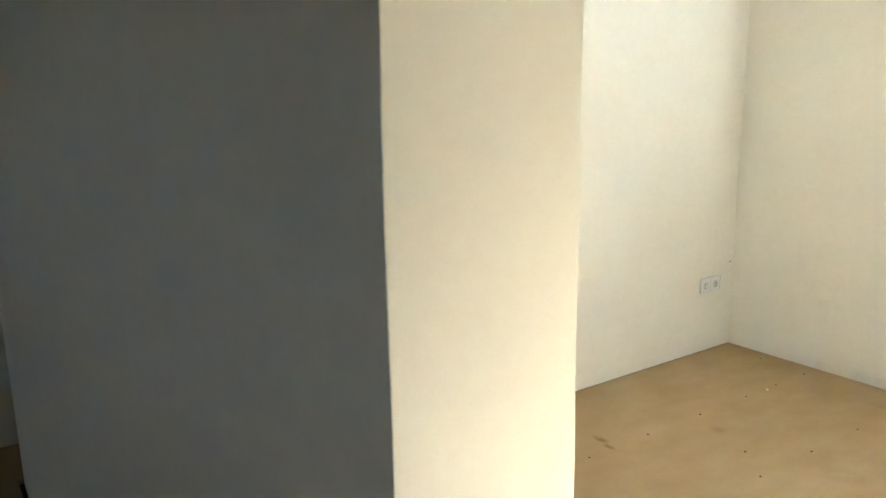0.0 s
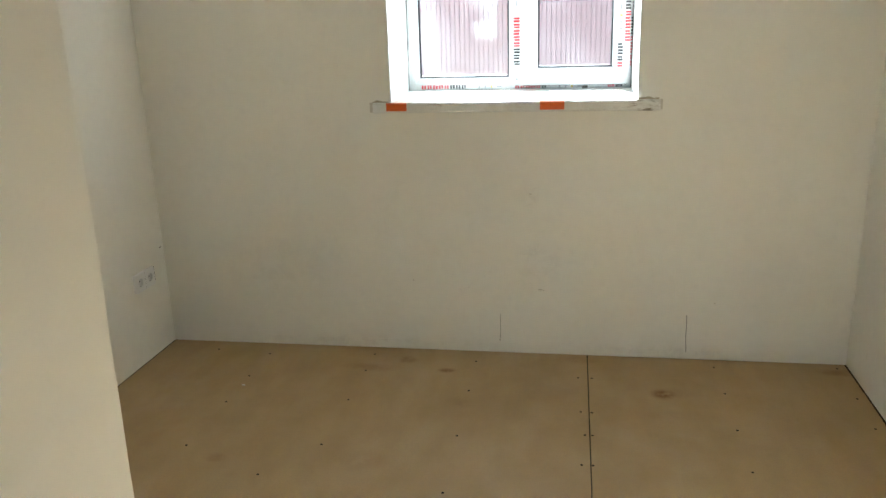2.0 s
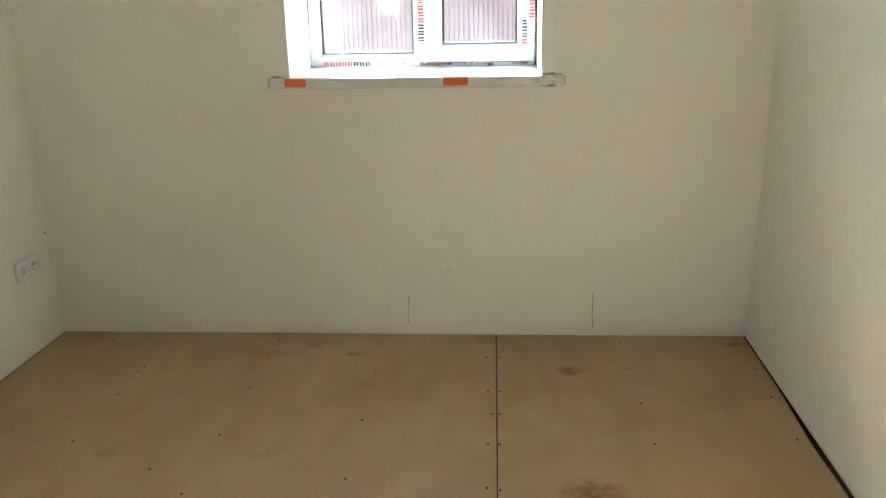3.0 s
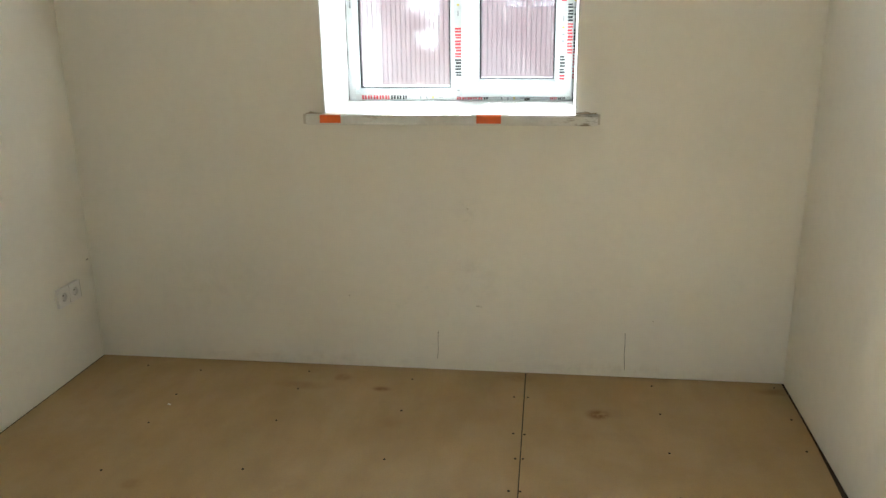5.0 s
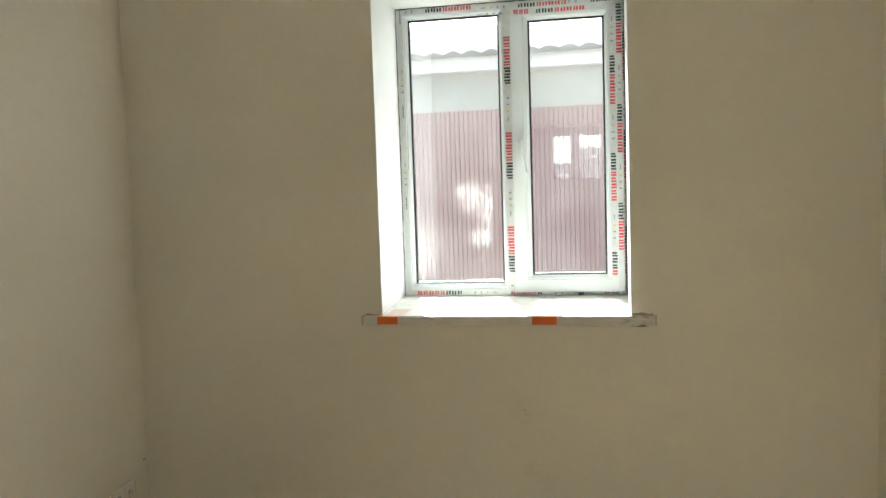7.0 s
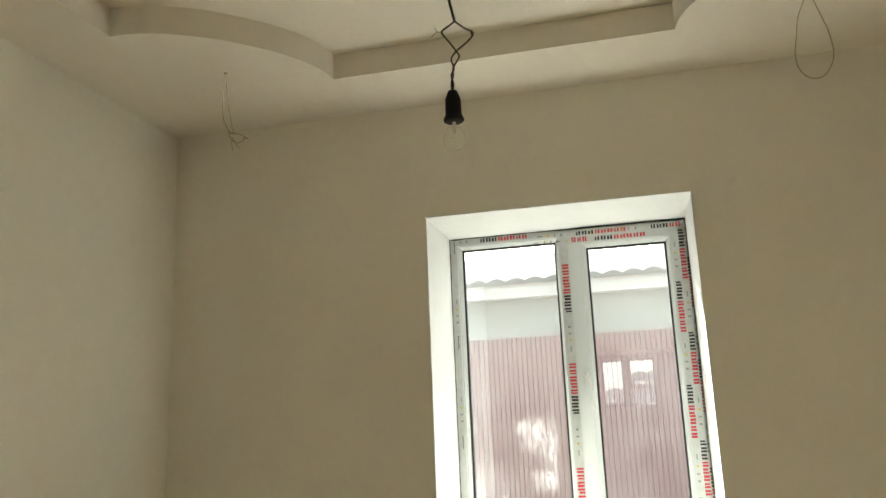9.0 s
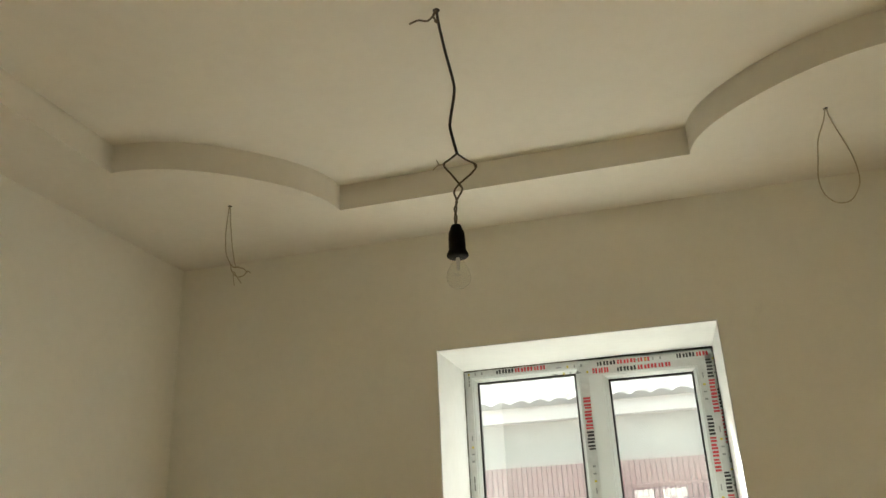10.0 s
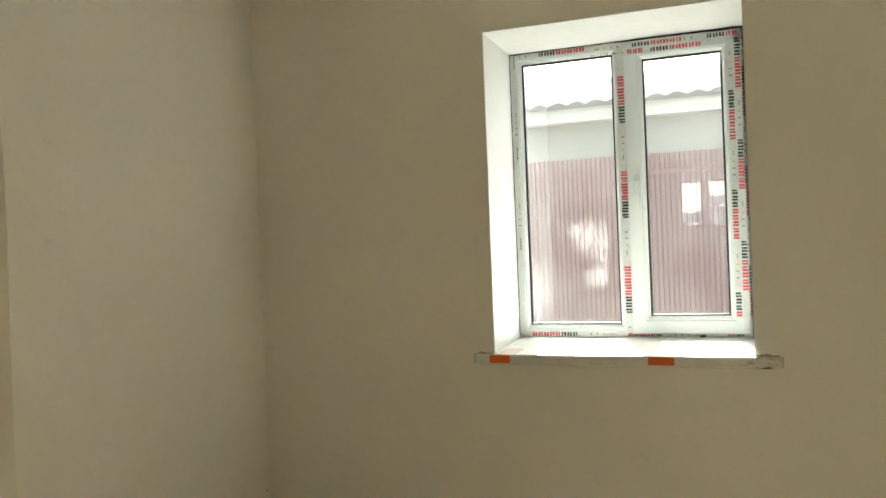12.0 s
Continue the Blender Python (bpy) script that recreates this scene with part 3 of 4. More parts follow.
# beads and gasket of the fixed light, its pane
part("glazing_bead", mitred(1.108, 1.574, 1.136, 2.428, 0.017, 0.563, 0.60, 0.012, bottom=0.023), M_PVC, window)
part("gasket_and_shade_strip", mitred(1.1252, 1.5568, 1.1592, 2.4108, 0.008, 0.588, 0.601), M_GASKET_AND_SHADE, window)
pane = part("pane", boxes((1.1255, 1.5565, 0.596, 0.600, 1.1595, 2.4105)), M_PANE_FIXED, window, "dirty pane with dried drops and a wiped smear")
pane.visible_shadow = False
# opening light
sash = part("sash", mitred(1.614, 2.110, 1.122, 2.444, 0.060, 0.527, 0.590, 0.004), M_PVC, window, "white opening sash")
part("glazing_bead", mitred(1.674, 2.050, 1.182, 2.384, 0.017, 0.533, 0.575, 0.012), M_PVC, sash)
part("gasket_and_shade_strip", mitred(1.6912, 2.0328, 1.1992, 2.3668, 0.008, 0.560, 0.572), M_GASKET_AND_SHADE, sash)
pane = part("pane", boxes((1.6915, 2.0325, 0.567, 0.571, 1.1995, 2.3665)), M_PANE_SASH, sash, "dusty pane with dried drops")
pane.visible_shadow = False
handle = part("handle", boxes((1.637, 1.665, 0.517, 0.527, 1.755, 1.845), bevel=0.003), M_HANDLE, sash, "white plastic window handle")
bm = tube([(1.651, 0.520, 1.815), (1.651, 0.490, 1.815), (1.655, 0.482, 1.80), (1.668, 0.482, 1.745), (1.684, 0.484, 1.675)], 0.0085, 10)
part("lever", bm, M_HANDLE, handle, smooth=True)

# grimy mounting foam round the frame; last short row is a dark blob painting a shaded gap
for row in ((1.0645, 1.0765, 0.548, 0.5555, 1.105, 2.46), (2.1195, 2.133, 0.546, 0.5555, 1.105, 2.46), (1.08, 2.12, 0.546, 0.5545, 2.456, 2.469), (1.90, 1.925, 0.540, 0.5545, 1.1045, 1.1165)):
    bm = boxes(row)
    bmesh.ops.subdivide_edges(bm, edges=[e for e in bm.edges if e.calc_length() > 0.3], cuts=60)
    for v in bm.verts:
        v.co += Vector((0.003 * noise.noise(v.co * 37), 0.004 * noise.noise(v.co * 29 + Vector((3, 1, 2))), 0.003 * noise.noise(v.co * 41)))
    part("foam_and_gap_dark", bm, M_GRIME_AND_GAP, window)


def imprint(film, start, along, up, face, length=0.222, height=0.029, heads=5, tails=3):
    """The maker's mark on the film as plain bars: red pairs, then black pairs, then small grey symbols."""
    along, up, face, start = Vector(along), Vector(up), Vector(face), Vector(start)
    n = heads + tails
    step = length / n
    groups = {"red": bmesh.new(), "black": bmesh.new(), "grey": bmesh.new(), "yellow": bmesh.new()}

    def bar(bm, a, b, lo, hi):
        low = [start + along * a + up * lo, start + along * b + up * lo, start + along * b + up * hi, start + along * a + up * hi]
        hexa(bm, [tuple(p + face * 0.0001) for p in low], [tuple(p + face * 0.0006) for p in low])

    for i in range(n):
        bm = groups["red" if i < heads else "black"]
        a, h = i * step + step * 0.08, height / 2
        cut = (0.0, 0.10, 0.05, 0.14)[i % 4] * height
        bar(bm, a, a + step * 0.30, -h, h)
        bar(bm, a + step * 0.44, a + step * (0.76, 0.70, 0.80)[i % 3], -h + (cut if i % 2 else 0), h - (0 if i % 2 else cut))
    at = length + 0.055
    for k, (key, w, hh) in enumerate((("grey", 0.008, 0.006), ("grey", 0.006, 0.006), ("yellow", 0.008, 0.005), ("grey", 0.022, 0.0025))):
        bar(groups[key], at, at + w, -hh, hh)
        at += w + 0.022
    mats = {"red": M_RED, "black": M_BLACK, "grey": M_GREY, "yellow": M_YELLOW}
    for key, bm in groups.items():
        part("print_" + key, bm, mats[key], film)


def film(x0, x1, y, z0, z1, label="clear grey film strip printed in red and black"):
    return part("protective_film", boxes((x0, x1, y - 0.0012, y - 0.0004, z0, z1)), M_FILM, window, label)


IN = (0, -1, 0)
f = film(1.576, 1.612, 0.5555, 1.118, 2.44)
for k in range(3):
    imprint(f, (1.594, 0.5543, 2.303 - 0.436 * k), (0, 0, -1), (1, 0, 0), IN)
f = film(2.052, 2.080, 0.527, 1.19, 2.385)
for z in (1.534, 1.966):
    imprint(f, (2.066, 0.5258, z), (0, 0, 1), (-1, 0, 0), IN, height=0.023)
imprint(f, (2.066, 0.5258, 1.197), (0, 0, 1), (-1, 0, 0), IN, length=0.111, heads=1, tails=3, height=0.023)
f = film(2.083, 2.1095, 0.527, 1.135, 2.43)
for z in (1.31, 1.75, 2.19):
    imprint(f, (2.096, 0.5258, z), (0, 0, 1), (-1, 0, 0), IN, height=0.023)
f = film(2.112, 2.121, 0.555, 1.12, 2.45)
for k in range(3):
    imprint(f, (2.1165, 0.5538, 1.20 + 0.436 * k), (0, 0, 1), (-1, 0, 0), IN, height=0.008)
f = film(1.108, 1.574, 0.555, 2.4295, 2.458)
imprint(f, (1.435, 0.5538, 2.444), (-1, 0, 0), (0, 0, -1), IN, height=0.018)
f = film(1.614, 2.110, 0.527, 2.386, 2.414)
imprint(f, (1.95, 0.5258, 2.400), (-1, 0, 0), (0, 0, -1), IN, height=0.018)
imprint(f, (1.70, 0.5258, 2.402), (-1, 0, 0), (0, 0, -1), IN, length=0.07, heads=3, tails=0, height=0.022)
f = film(1.614, 2.110, 0.527, 2.417, 2.4435)
imprint(f, (1.87, 0.5258, 2.430), (-1, 0, 0), (0, 0, -1), IN, height=0.017)
imprint(f, (2.10, 0.5258, 2.430), (-1, 0, 0), (0, 0, -1), IN, length=0.13, heads=2, tails=3, height=0.018)
f = film(1.108, 1.572, 0.555, 1.1065, 1.1335)
imprint(f, (1.135, 0.5538, 1.118), (1, 0, 0), (0, 0, 1), IN, height=0.019)
f = film(1.580, 2.108, 0.555, 1.1065, 1.1205)
imprint(f, (1.585, 0.5538, 1.1135), (1, 0, 0), (0, 0, 1), IN, length=0.15, heads=5, tails=1, height=0.012)
imprint(f, (2.015, 0.5538, 1.1135), (1, 0, 0), (0, 0, 1), IN, length=0.07, heads=2, tails=2, height=0.012)
# not a seal: black strip that draws the shade line below the sash
part("gasket_and_shade_strip", boxes((1.622, 2.106, 0.546, 0.5536, 1.1185, 1.1235)), M_GASKET_AND_SHADE, window, "black strip for the shade line under the sash")
f = film(1.085, 1.107, 0.555, 1.12, 2.45, "rumpled grey film strip")
for k in range(3):
    imprint(f, (1.096, 0.5538, 1.52 + 0.436 * k), (0, 0, 1), (-1, 0, 0), IN, length=0.06, heads=0, tails=4, height=0.006)

# ---- the sill board ----
sill = thing("window_sill", "white plastic sill board with film and two orange tapes", "window sill", (1.616, 0.25, 1.068))
outline = [(1.036, -0.027), (2.196, -0.027), (2.196, -0.0015), (2.110, -0.0015), (2.124, 0.5535), (1.0715, 0.5535), (1.107, -0.0015), (1.036, -0.0015)]
bm = prism(bmesh.new(), outline, 1.060, 1.1025)
front = [e for e in bm.edges if all(v.co.y < -0.02 for v in e.verts) and abs(e.verts[0].co.z - e.verts[1].co.z) < 0.001]
bmesh.ops.bevel(bm, geom=front, offset=0.006, segments=3, affect="EDGES")
part("board", bm, M_SILL, sill)


def tape(x0, x1):
    """A strip stuck over the board's front edge, folded onto its top."""
    bm = bmesh.new()
    box(bm, x0, x1, -0.0282, -0.0272, 1.069, 1.0962)
    hexa(bm, [(x0, -0.0282, 1.0962), (x1, -0.0282, 1.0962), (x1, -0.0272, 1.0962), (x0, -0.0272, 1.0962)],
         [(x0, -0.0240, 1.1020), (x1, -0.0240, 1.1020), (x1, -0.0235, 1.1010), (x0, -0.0235, 1.1010)])
    return bm


part("tape", tape(1.094, 1.180), M_TAPE, sill, "orange adhesive tape")
part("tape", tape(1.726, 1.823), M_TAPE, sill, "orange adhesive tape")
# grey patches paint the shade beside the board's ends
for x0, x1 in ((1.018, 1.036), (2.196, 2.206)):
    bm = boxes((x0, x1, -0.003, -0.0005, 1.062, 1.103))
    part("end_shade", bm, M_SCUFF_AND_SHADE, sill, "rough grey patch for the shade at the board's end")


def ragged_strip(x0, x1, z0, z1, y0, y1, seed, n=14):
    """A low strip along the board that paints grimy shade, its upper edge uneven."""
    bm = bmesh.new()
    rows = []
    for i in range(n + 1):
        u = i / n
        top = z0 + (z1 - z0) * (0.55 + 0.45 * math.sin(math.pi * min(1, u * 1.4))) * (0.8 + 0.5 * noise.noise((seed, u * 6, 0.3)))
        x = x0 + (x1 - x0) * u
        rows.append([bm.verts.new(p) for p in ((x, y0, z0), (x, y0, top), (x, y1, top), (x, y1, z0))])
    for a, b in zip(rows, rows[1:]):
        for k in range(4):
            bm.faces.new((a[k], a[(k + 1) % 4], b[(k + 1) % 4], b[k]))
    bm.faces.new(rows[0]), bm.faces.new(rows[-1])
    return bm


# brown strips paint the grimy shade line above the board's ends
part("end_shade", ragged_strip(2.112, 2.192, 1.1026, 1.116, -0.0025, -0.0003, 3.0), M_END_SHADE, sill, "brown grimy strip for the shade above the board's end")
part("end_shade", ragged_strip(1.030, 1.098, 1.1026, 1.112, -0.0025, -0.0003, 8.0), M_END_SHADE, sill, "brown grimy strip for the shade above the board's end")
part("tape", boxes((1.118, 1.196, -0.020, 0.16, 1.1027, 1.1033)), M_TAPE_PALE, sill, "pale tape end on the board's top")


# ---- sockets on the side wall ----
def socket(y):
    s = thing("wall_socket", "white plastic wall socket in the cream plaster wall", "socket", (0.0, y, 0.365), group="sockets beside the corner")
    w, h, c = 0.0385, 0.041, 0.005
    outer = [(w - c * (1 - math.cos(a)), h - c * (1 - math.sin(a))) for a in (0, 0.79, 1.57)]
    outer += [(-p, q) for p, q in reversed(outer)]
    outer += [(-p, -q) for p, q in outer]
    inner = [(0.0197 * math.cos(k * math.pi / 14), 0.0197 * math.sin(k * math.pi / 14)) for k in range(28)]
    bm = ring_slab(outer, inner, 0.0005, 0.013)
    for v in bm.verts:
        v.co = Vector((v.co.z, y + v.co.x, 0.365 + v.co.y))
    part("plate", bm, M_SOCKET, s)
    bm = lathe([(0.0005, 0.0010), (0.0195, 0.0010), (0.0195, 0.0136), (0.0183, 0.0136), (0.0174, 0.0022), (0.0005, 0.0022)], (0, 0, 0), 28)
    for v in bm.verts:
        v.co = Vector((v.co.z, y + v.co.x, 0.365 + v.co.y))
    cup = part("cup", bm, M_CUP, s, "round recessed contact cup")
    for dy in (-0.0095, 0.0095):
        bm = bmesh.new()
        bmesh.ops.create_cone(bm, cap_ends=True, segments=10, radius1=0.0034, radius2=0.0034, depth=0.001)
        bmesh.ops.rotate(bm, verts=bm.verts, matrix=Matrix.Rotation(math.radians(90), 3, "Y"))
        bmesh.ops.translate(bm, verts=bm.verts, vec=(0.0026, y + dy, 0.365 + dy * 0.25))
        part("contact_hole", bm, M_HOLE, cup)
    # dark bar stands for the shade in the gap beside the plate
    part("gap_shade", boxes((0.0003, 0.0122, y + 0.0380, y + 0.0410, 0.327, 0.403)), M_HOLE, s)
    for dz in (-0.0175, 0.0175):
        part("earth_clip", boxes((0.0022, 0.0115, y - 0.003, y + 0.003, 0.365 + dz - 0.002, 0.365 + dz + 0.002)), M_STEEL, cup)
    return s


socket(-0.243)
socket(-0.164)

# ---- bare lamp on its cable ----
BX, BY = 1.475, -1.105
lamp = thing("pendant_lamp", "unlit clear bulb in a black holder on a bare cable", "lamp", (1.479, -1.2, CEIL_HIGH))
part("cable", tube([(1.478, -1.2, CEIL_HIGH + 0.004), (1.482, -1.196, 2.95), (1.491, -1.185, 2.881), (1.504, -1.172, 2.80), (1.503, -1.167, 2.765), (1.488, -1.157, 2.705), (1.486, -1.152, 2.68), (1.496, -1.14, 2.619)], 0.0036), M_CABLE, lamp, "dark round cable", True)
part("cable_stub", tube([(1.480, -1.2, CEIL_HIGH + 0.002), (1.472, -1.204, 2.978), (1.455, -1.205, 2.964), (1.432, -1.207, 2.970), (1.410, -1.21, 2.962)], 0.0026), M_FLEX, lamp, "short cut cable end", True)
part("cable_stub", tube([(1.476, -1.2, CEIL_HIGH), (1.471, -1.206, 2.975), (1.480, -1.208, 2.952), (1.474, -1.204, 2.960)], 0.0026), M_FLEX, lamp, "short cut cable end", True)
part("ceiling_hole", lathe([(0.009, -0.001), (0.009, 0.0)], (1.478, -1.2, CEIL_HIGH - 0.0002), 14), M_HOLE, lamp)
part("wire", tube([(1.496, -1.14, 2.621), (1.480, -1.14, 2.611), (1.462, -1.14, 2.597), (1.477, -1.135, 2.573), (1.495, -1.13, 2.545), (1.500, -1.128, 2.53), (1.484, -1.126, 2.505), (1.482, -1.12, 2.487), (1.476, -1.118, 2.468), (1.477, -1.113, 2.446)], 0.0024), M_FLEX, lamp, smooth=True)
part("wire", tube([(1.496, -1.14, 2.621), (1.518, -1.14, 2.600), (1.540, -1.14, 2.583), (1.527, -1.136, 2.566), (1.495, -1.132, 2.545), (1.481, -1.13, 2.527), (1.485, -1.122, 2.505), (1.478, -1.124, 2.487), (1.480, -1.114, 2.468), (1.475, -1.113, 2.446)], 0.0024), M_FLEX, lamp, smooth=True)
part("wire_end", tube([(1.464, -1.14, 2.598), (1.447, -1.14, 2.598), (1.435, -1.14, 2.588)], 0.0014), M_WIRE, lamp, smooth=True)
part("wire_end", tube([(1.451, -1.14, 2.598), (1.444, -1.14, 2.613)], 0.0012), M_WIRE, lamp, smooth=True)
part("wire_end", tube([(1.536, -1.14, 2.588), (1.539, -1.14, 2.576)], 0.0030), M_FLEX, lamp, smooth=True)
part("holder", lathe([(0.005, 0.082), (0.011, 0.080), (0.0145, 0.072), (0.0152, 0.068), (0.0185, 0.062), (0.0195, 0.050), (0.0197, 0.036), (0.0200, 0.020), (0.0220, 0.014), (0.0250, 0.009), (0.0255, 0.003), (0.0225, 0.0), (0.0150, -0.001)], (BX, BY, 2.373)), M_BAKELITE, lamp, "black ribbed bakelite bulb holder", True)
bulb = part("bulb", lathe([(0.0130, 0.0), (0.0140, -0.010), (0.0200, -0.022), (0.0262, -0.034), (0.0285, -0.046), (0.0270, -0.057), (0.0210, -0.067), (0.0120, -0.0725), (0.001, -0.074)], (BX, BY, 2.3725)), M_BULB, lamp, "clear glass bulb, unlit", True)
bulb.visible_shadow = False
part("stem", lathe([(0.005, 0.0), (0.0045, -0.018), (0.0025, -0.030)], (BX, BY, 2.3715), 10), M_CUP, bulb)
part("filament", tube([(BX - 0.012, BY, 2.336), (BX - 0.006, BY + 0.006, 2.332), (BX, BY + 0.008, 2.333), (BX + 0.006, BY + 0.006, 2.332), (BX + 0.012, BY, 2.336)], 0.0005, 5), M_STEEL, bulb)

# ---- loose wire loops in the ceiling rim ----
loop_a = thing("wire_loop", "teardrop loop of thin wire hanging from the ceiling rim", "wire", (2.465, -0.52, CEIL_LOW), group="loose ceiling wires")
part("wire", tube([(2.4635, -0.52, CEIL_LOW + 0.003), (2.452, -0.52, 2.86), (2.425, -0.521, 2.80), (2.414, -0.522, 2.745), (2.402, -0.52, 2.68), (2.409, -0.519, 2.63), (2.436, -0.518, 2.600), (2.472, -0.518, 2.602), (2.500, -0.52, 2.64),
                   (2.507, -0.521, 2.685), (2.500, -0.522, 2.745), (2.483, -0.521, 2.81), (2.469, -0.52, 2.868), (2.4665, -0.52, CEIL_LOW + 0.003)], 0.0018), M_WIRE, loop_a, smooth=True)
part("hole", lathe([(0.007, -0.0008), (0.007, 0.0)], (2.465, -0.52, CEIL_LOW - 0.0002), 12), M_HOLE, loop_a)
loop_b = thing("wire_loop", "narrow folded wire pair with a knotted end below the rim", "wire", (0.526, -0.53, CEIL_LOW), group="loose ceiling wires")
part("wire", tube([(0.525, -0.53, CEIL_LOW + 0.003), (0.519, -0.53, 2.84), (0.517, -0.531, 2.78), (0.523, -0.531, 2.72), (0.541, -0.53, 2.678), (0.545, -0.527, 2.655), (0.565, -0.525, 2.632), (0.592, -0.527, 2.632), (0.605, -0.53, 2.645), (0.618, -0.53, 2.637)], 0.0017), M_WIRE, loop_b, smooth=True)
part("wire", tube([(0.528, -0.53, CEIL_LOW + 0.003), (0.534, -0.529, 2.82), (0.544, -0.528, 2.74), (0.560, -0.53, 2.672), (0.572, -0.532, 2.662), (0.592, -0.531, 2.655), (0.606, -0.53, 2.640)], 0.0017), M_WIRE, loop_b, smooth=True)
part("wire_end", tube([(0.545, -0.53, 2.675), (0.556, -0.531, 2.665), (0.572, -0.53, 2.664)], 0.0026), M_WIRE, loop_b, smooth=True)
part("wire_end", tube([(0.556, -0.53, 2.650), (0.573, -0.53, 2.622), (0.586, -0.53, 2.604)], 0.0015), M_WIRE, loop_b, smooth=True)
part("wire_end", tube([(0.552, -0.53, 2.652), (0.556, -0.53, 2.620), (0.560, -0.53, 2.600)], 0.0013), M_WIRE, loop_b, smooth=True)
part("hole", lathe([(0.007, -0.0008), (0.007, 0.0)], (0.5265, -0.53, CEIL_LOW - 0.0002), 12), M_HOLE, loop_b)


# ---- marks on the walls, crumbs on the floor ----
def crack(points, width):
    bm = bmesh.new()
    for (x, z), (u, w) in zip(points, points[1:]):
        hexa(bm, [(x - width, -0.0009, z), (x + width, -0.0009, z), (u + width, -0.0009, w), (u - width, -0.0009, w)],
             [(x - width, 0.0, z), (x + width, 0.0, z), (u + width, 0.0, w), (u - width, 0.0, w)])
    return bm


# dark strips on the surface stand for the shade inside the cracks
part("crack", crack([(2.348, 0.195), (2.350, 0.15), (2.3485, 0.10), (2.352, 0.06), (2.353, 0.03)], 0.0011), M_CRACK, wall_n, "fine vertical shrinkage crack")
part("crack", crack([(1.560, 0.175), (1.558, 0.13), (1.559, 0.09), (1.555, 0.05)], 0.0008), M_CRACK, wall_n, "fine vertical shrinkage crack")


def scuff(x, z, w, h):
    bm = bmesh.new()
    pts = [(x + w * math.cos(a) * (0.7 + 0.5 * random.random()), z + h * math.sin(a) * (0.7 + 0.5 * random.random())) for a in (k * math.pi / 5 for k in range(10))]
    a, b = [bm.verts.new((p, -0.0008, q)) for p, q in pts], [bm.verts.new((p, 0.0, q)) for p, q in pts]
    bm.faces.new(a), bm.faces.new(b)
    for i in range(10):
        bm.faces.new((a[i], a[(i + 1) % 10], b[(i + 1) % 10], b[i]))
    return bm


for x, z, w, h in ((1.731, 0.295, 0.009, 0.003), (1.745, 0.292, 0.004, 0.002), (1.175, 0.325, 0.004, 0.003), (2.458, 0.253, 0.003, 0.003), (1.688, 0.717, 0.005, 0.0025)):
    part("scuff", scuff(x, z, w, h), M_SCUFF_AND_SHADE, wall_n)
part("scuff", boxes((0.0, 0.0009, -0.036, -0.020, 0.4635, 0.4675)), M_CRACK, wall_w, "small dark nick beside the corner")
crumb = bmesh.new()
bmesh.ops.create_icosphere(crumb, subdivisions=1, radius=0.008)
for v in crumb.verts:
    v.co = Vector((v.co.x * 1.2, v.co.y * 0.8, v.co.z * 0.45)) * (0.8 + 0.4 * random.random())
ob = mesh_object("plaster_crumb", crumb, M_CHIP)
ob.location = (0.534, -0.447, 0.0028)
tagged(ob, "small white crumb of plaster on the fibreboard", "debris")

# ---- outdoors ----
tagged(mesh_object("ground", boxes((-900, 900, -900, 900, GROUND - 0.2, GROUND)), M_SOIL), "bare dry yard soil", "ground", kind="structure")


def fence_panel(width, pitch=0.055):
    """One profiled steel sheet: flat troughs and raised ribs."""
    bm = bmesh.new()
    prof, x, low = [], 0.0, False
    while x < width - 1e-6:
        y = -0.008 if low else 0.0
        prof += [(x, y), (x + pitch - 0.014, y), (x + pitch - 0.009, 0.024), (x + pitch - 0.004, 0.024)]
        x, low = x + pitch, not low
    prof.append((width, 0.0))
    loop = prof + [(px, py + 0.004) for px, py in reversed(prof)]
    rows = [[bm.verts.new((px, py, z)) for px, py in loop] for z in (0.0, 3.05)]
    for i in range(len(loop)):
        j = (i + 1) % len(loop)
        bm.faces.new((rows[0][i], rows[0][j], rows[1][j], rows[1][i]))
    return bm


fence = thing("fence", "wine-red profiled steel sheet fence across the yard", "fence", (1.6, 6.0, GROUND))
first = part("sheet", fence_panel(1.1), M_FENCE, fence)
first.location = (-8.0 - 1.6, 0.0, 0.0)
first.matrix_parent_inverse = Matrix()
for k in range(1, 18):
    ob = new("sheet", first.data)
    ob.parent = fence
    ob.location = (-9.6 + 1.1 * k, 0.0025 * (k % 2), 0.0)
for k in range(8):
    ob = part("post", boxes((-8.0 + 2.6 * k, -7.94 + 2.6 * k, 6.03, 6.09, GROUND, 2.4)), M_ROOF, fence)


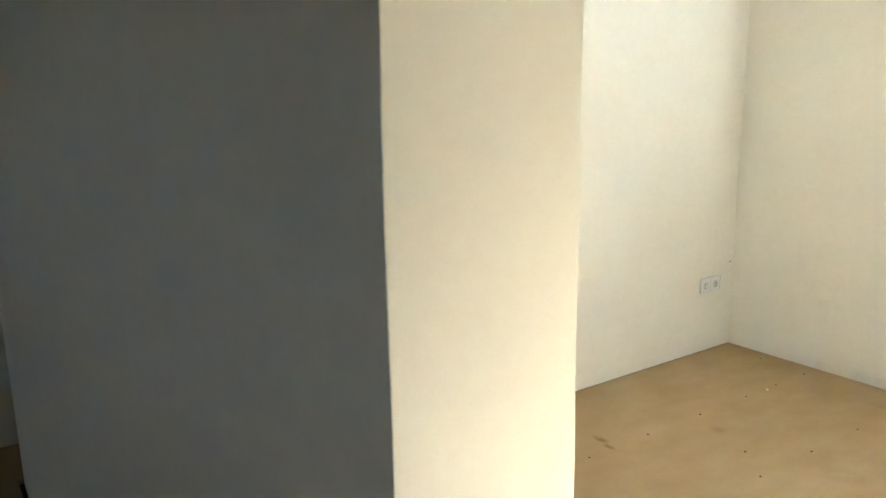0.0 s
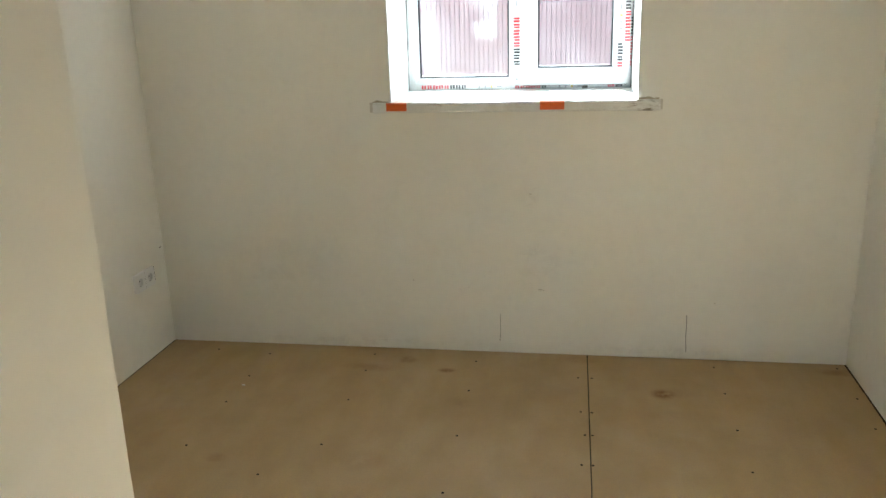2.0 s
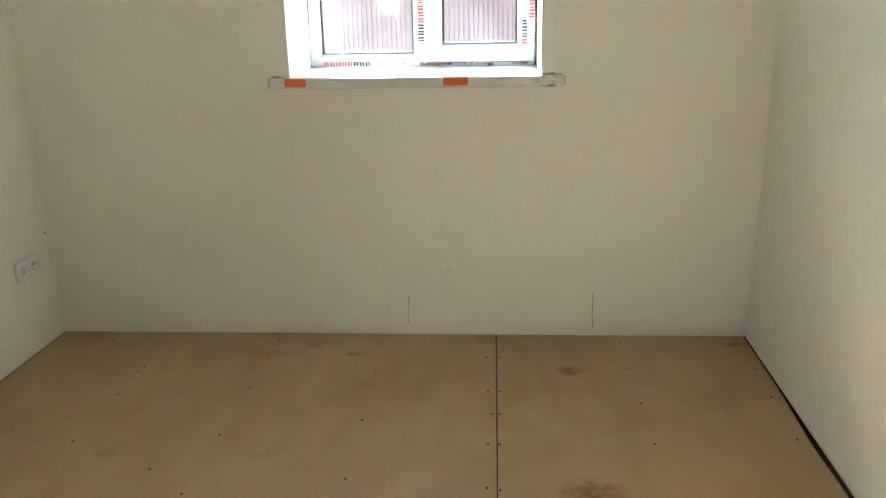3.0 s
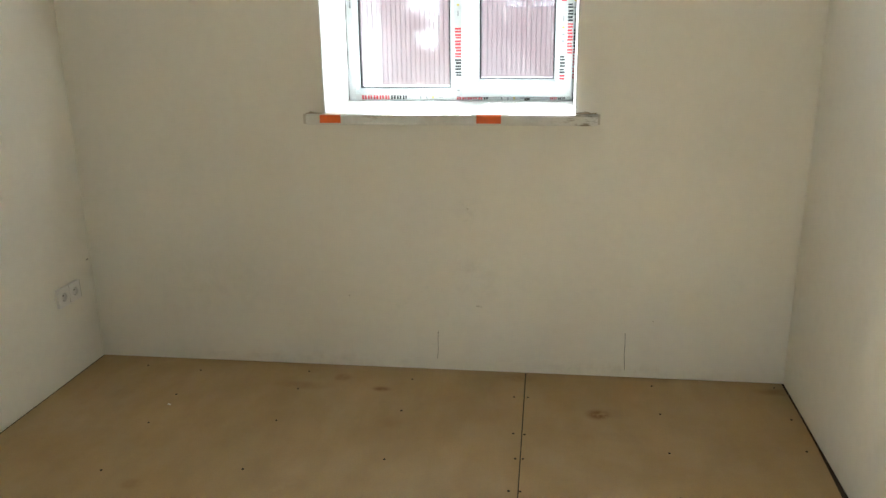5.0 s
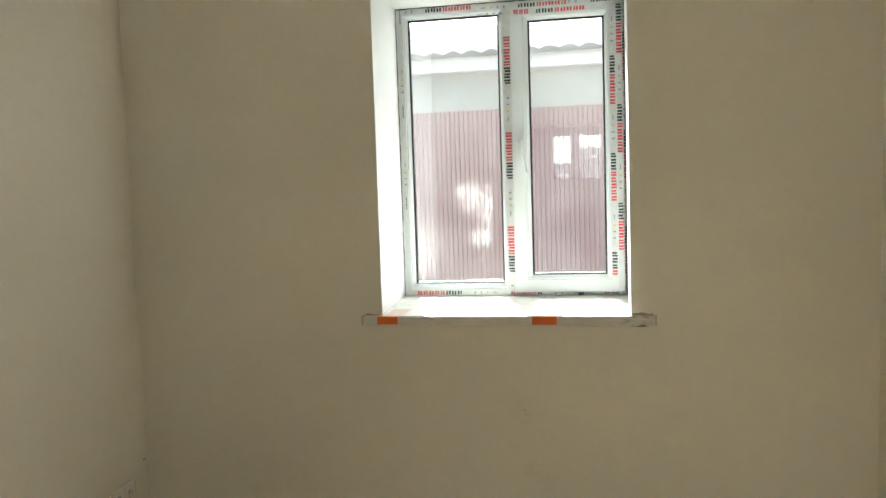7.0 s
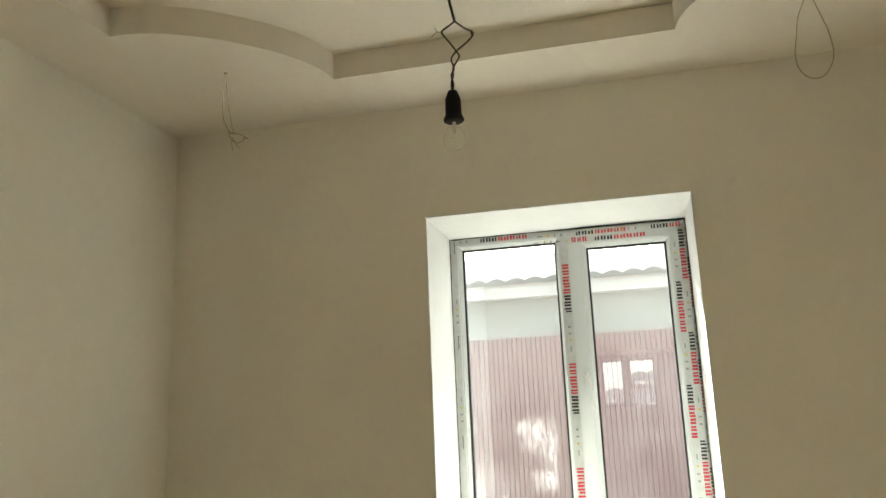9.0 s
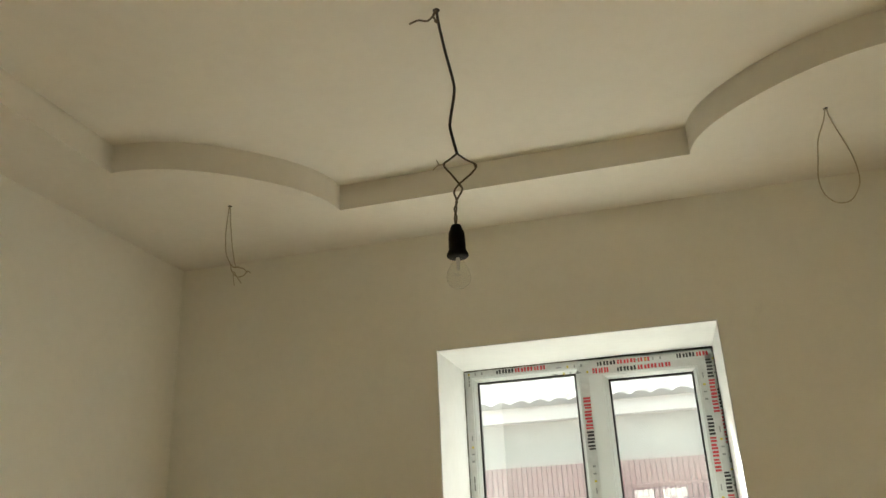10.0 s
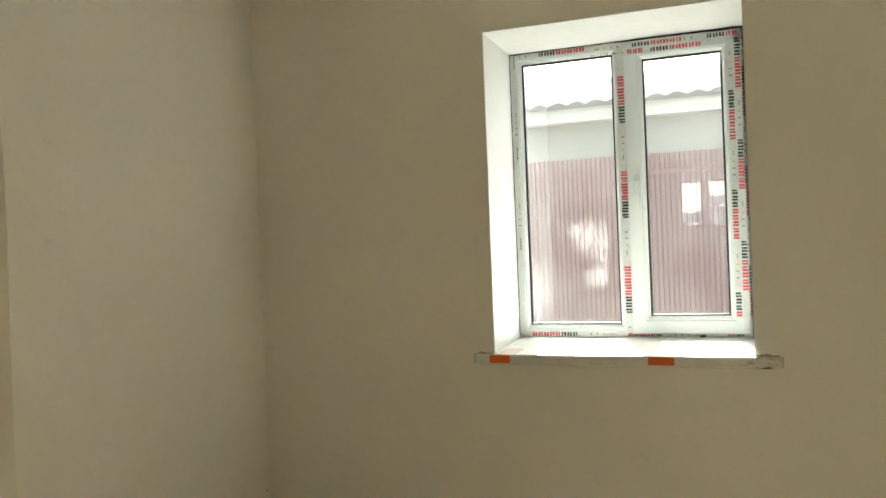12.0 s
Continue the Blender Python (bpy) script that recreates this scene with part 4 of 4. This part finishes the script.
def wave_roof(x0, x1, y0, z0, y1, z1, pitch=0.36, high=0.07):
    bm = bmesh.new()
    n = int((x1 - x0) / pitch * 8)
    rows = []
    for y, z in ((y0, z0), (y1, z1)):
        for drop in (0.0, -0.045):
            rows.append([bm.verts.new((x0 + (x1 - x0) * i / n, y, z + drop + high * abs(math.sin(math.pi * (x0 + (x1 - x0) * i / n) / pitch)))) for i in range(n + 1)])
    a, b, c, d = rows
    for i in range(n):
        for p, q in ((a, c), (b, d), (a, b), (c, d)):
            bm.faces.new((p[i], p[i + 1], q[i + 1], q[i]))
    return bm


house = thing("neighbour_house", "grey rendered neighbouring house with pale fascia and scalloped roof", "house", (2.0, 14.0, GROUND))
part("wall", boxes((-12, 16, 12.0, 20.0, GROUND, 3.88)), M_PLASTER_OUT, house)
part("fascia", boxes((-12.4, 16.4, 11.6, 11.68, 3.78, 4.06), (-12.4, 16.4, 11.68, 11.995, 3.80, 3.86)), M_FASCIA, house, "pale eaves board")
part("roof_edge", wave_roof(-12.4, 16.4, 11.485, 4.04, 11.499, 4.04), M_ROOF_EDGE, house, "dark scalloped roof edge")
# strip added to fill the crescents under the scallops with the edge's dark colour
part("eaves_filler", boxes((-12.4, 16.4, 11.505, 11.55, 4.03, 4.072)), M_ROOF_EDGE, house, "dark closing strip under the roof edge")
part("roof", wave_roof(-12.4, 16.4, 11.5, 4.08, 16.0, 5.4), M_ROOF, house, "weathered grey scalloped roof sheets")
shed = thing("low_shed", "low grey outbuilding with a scalloped roof across the yard", "shed", (-2.5, -17.0, GROUND))
part("wall", boxes((-6, 1.5, -19.0, -16.2, GROUND, 1.81)), M_ROOF, shed)
part("roof", wave_roof(-6.2, 1.56, -16.0, 1.83, -19.0, 2.15), M_ROOF, shed)
barn = thing("yard_shed", "taller grey outbuilding with a scalloped roof across the yard", "shed", (7.0, -17.0, GROUND))
part("wall", boxes((1.62, 12, -19.0, -16.2, GROUND, 2.24)), M_ROOF, barn)
part("roof", wave_roof(1.58, 12.2, -16.0, 2.27, -19.0, 2.6), M_ROOF, barn)
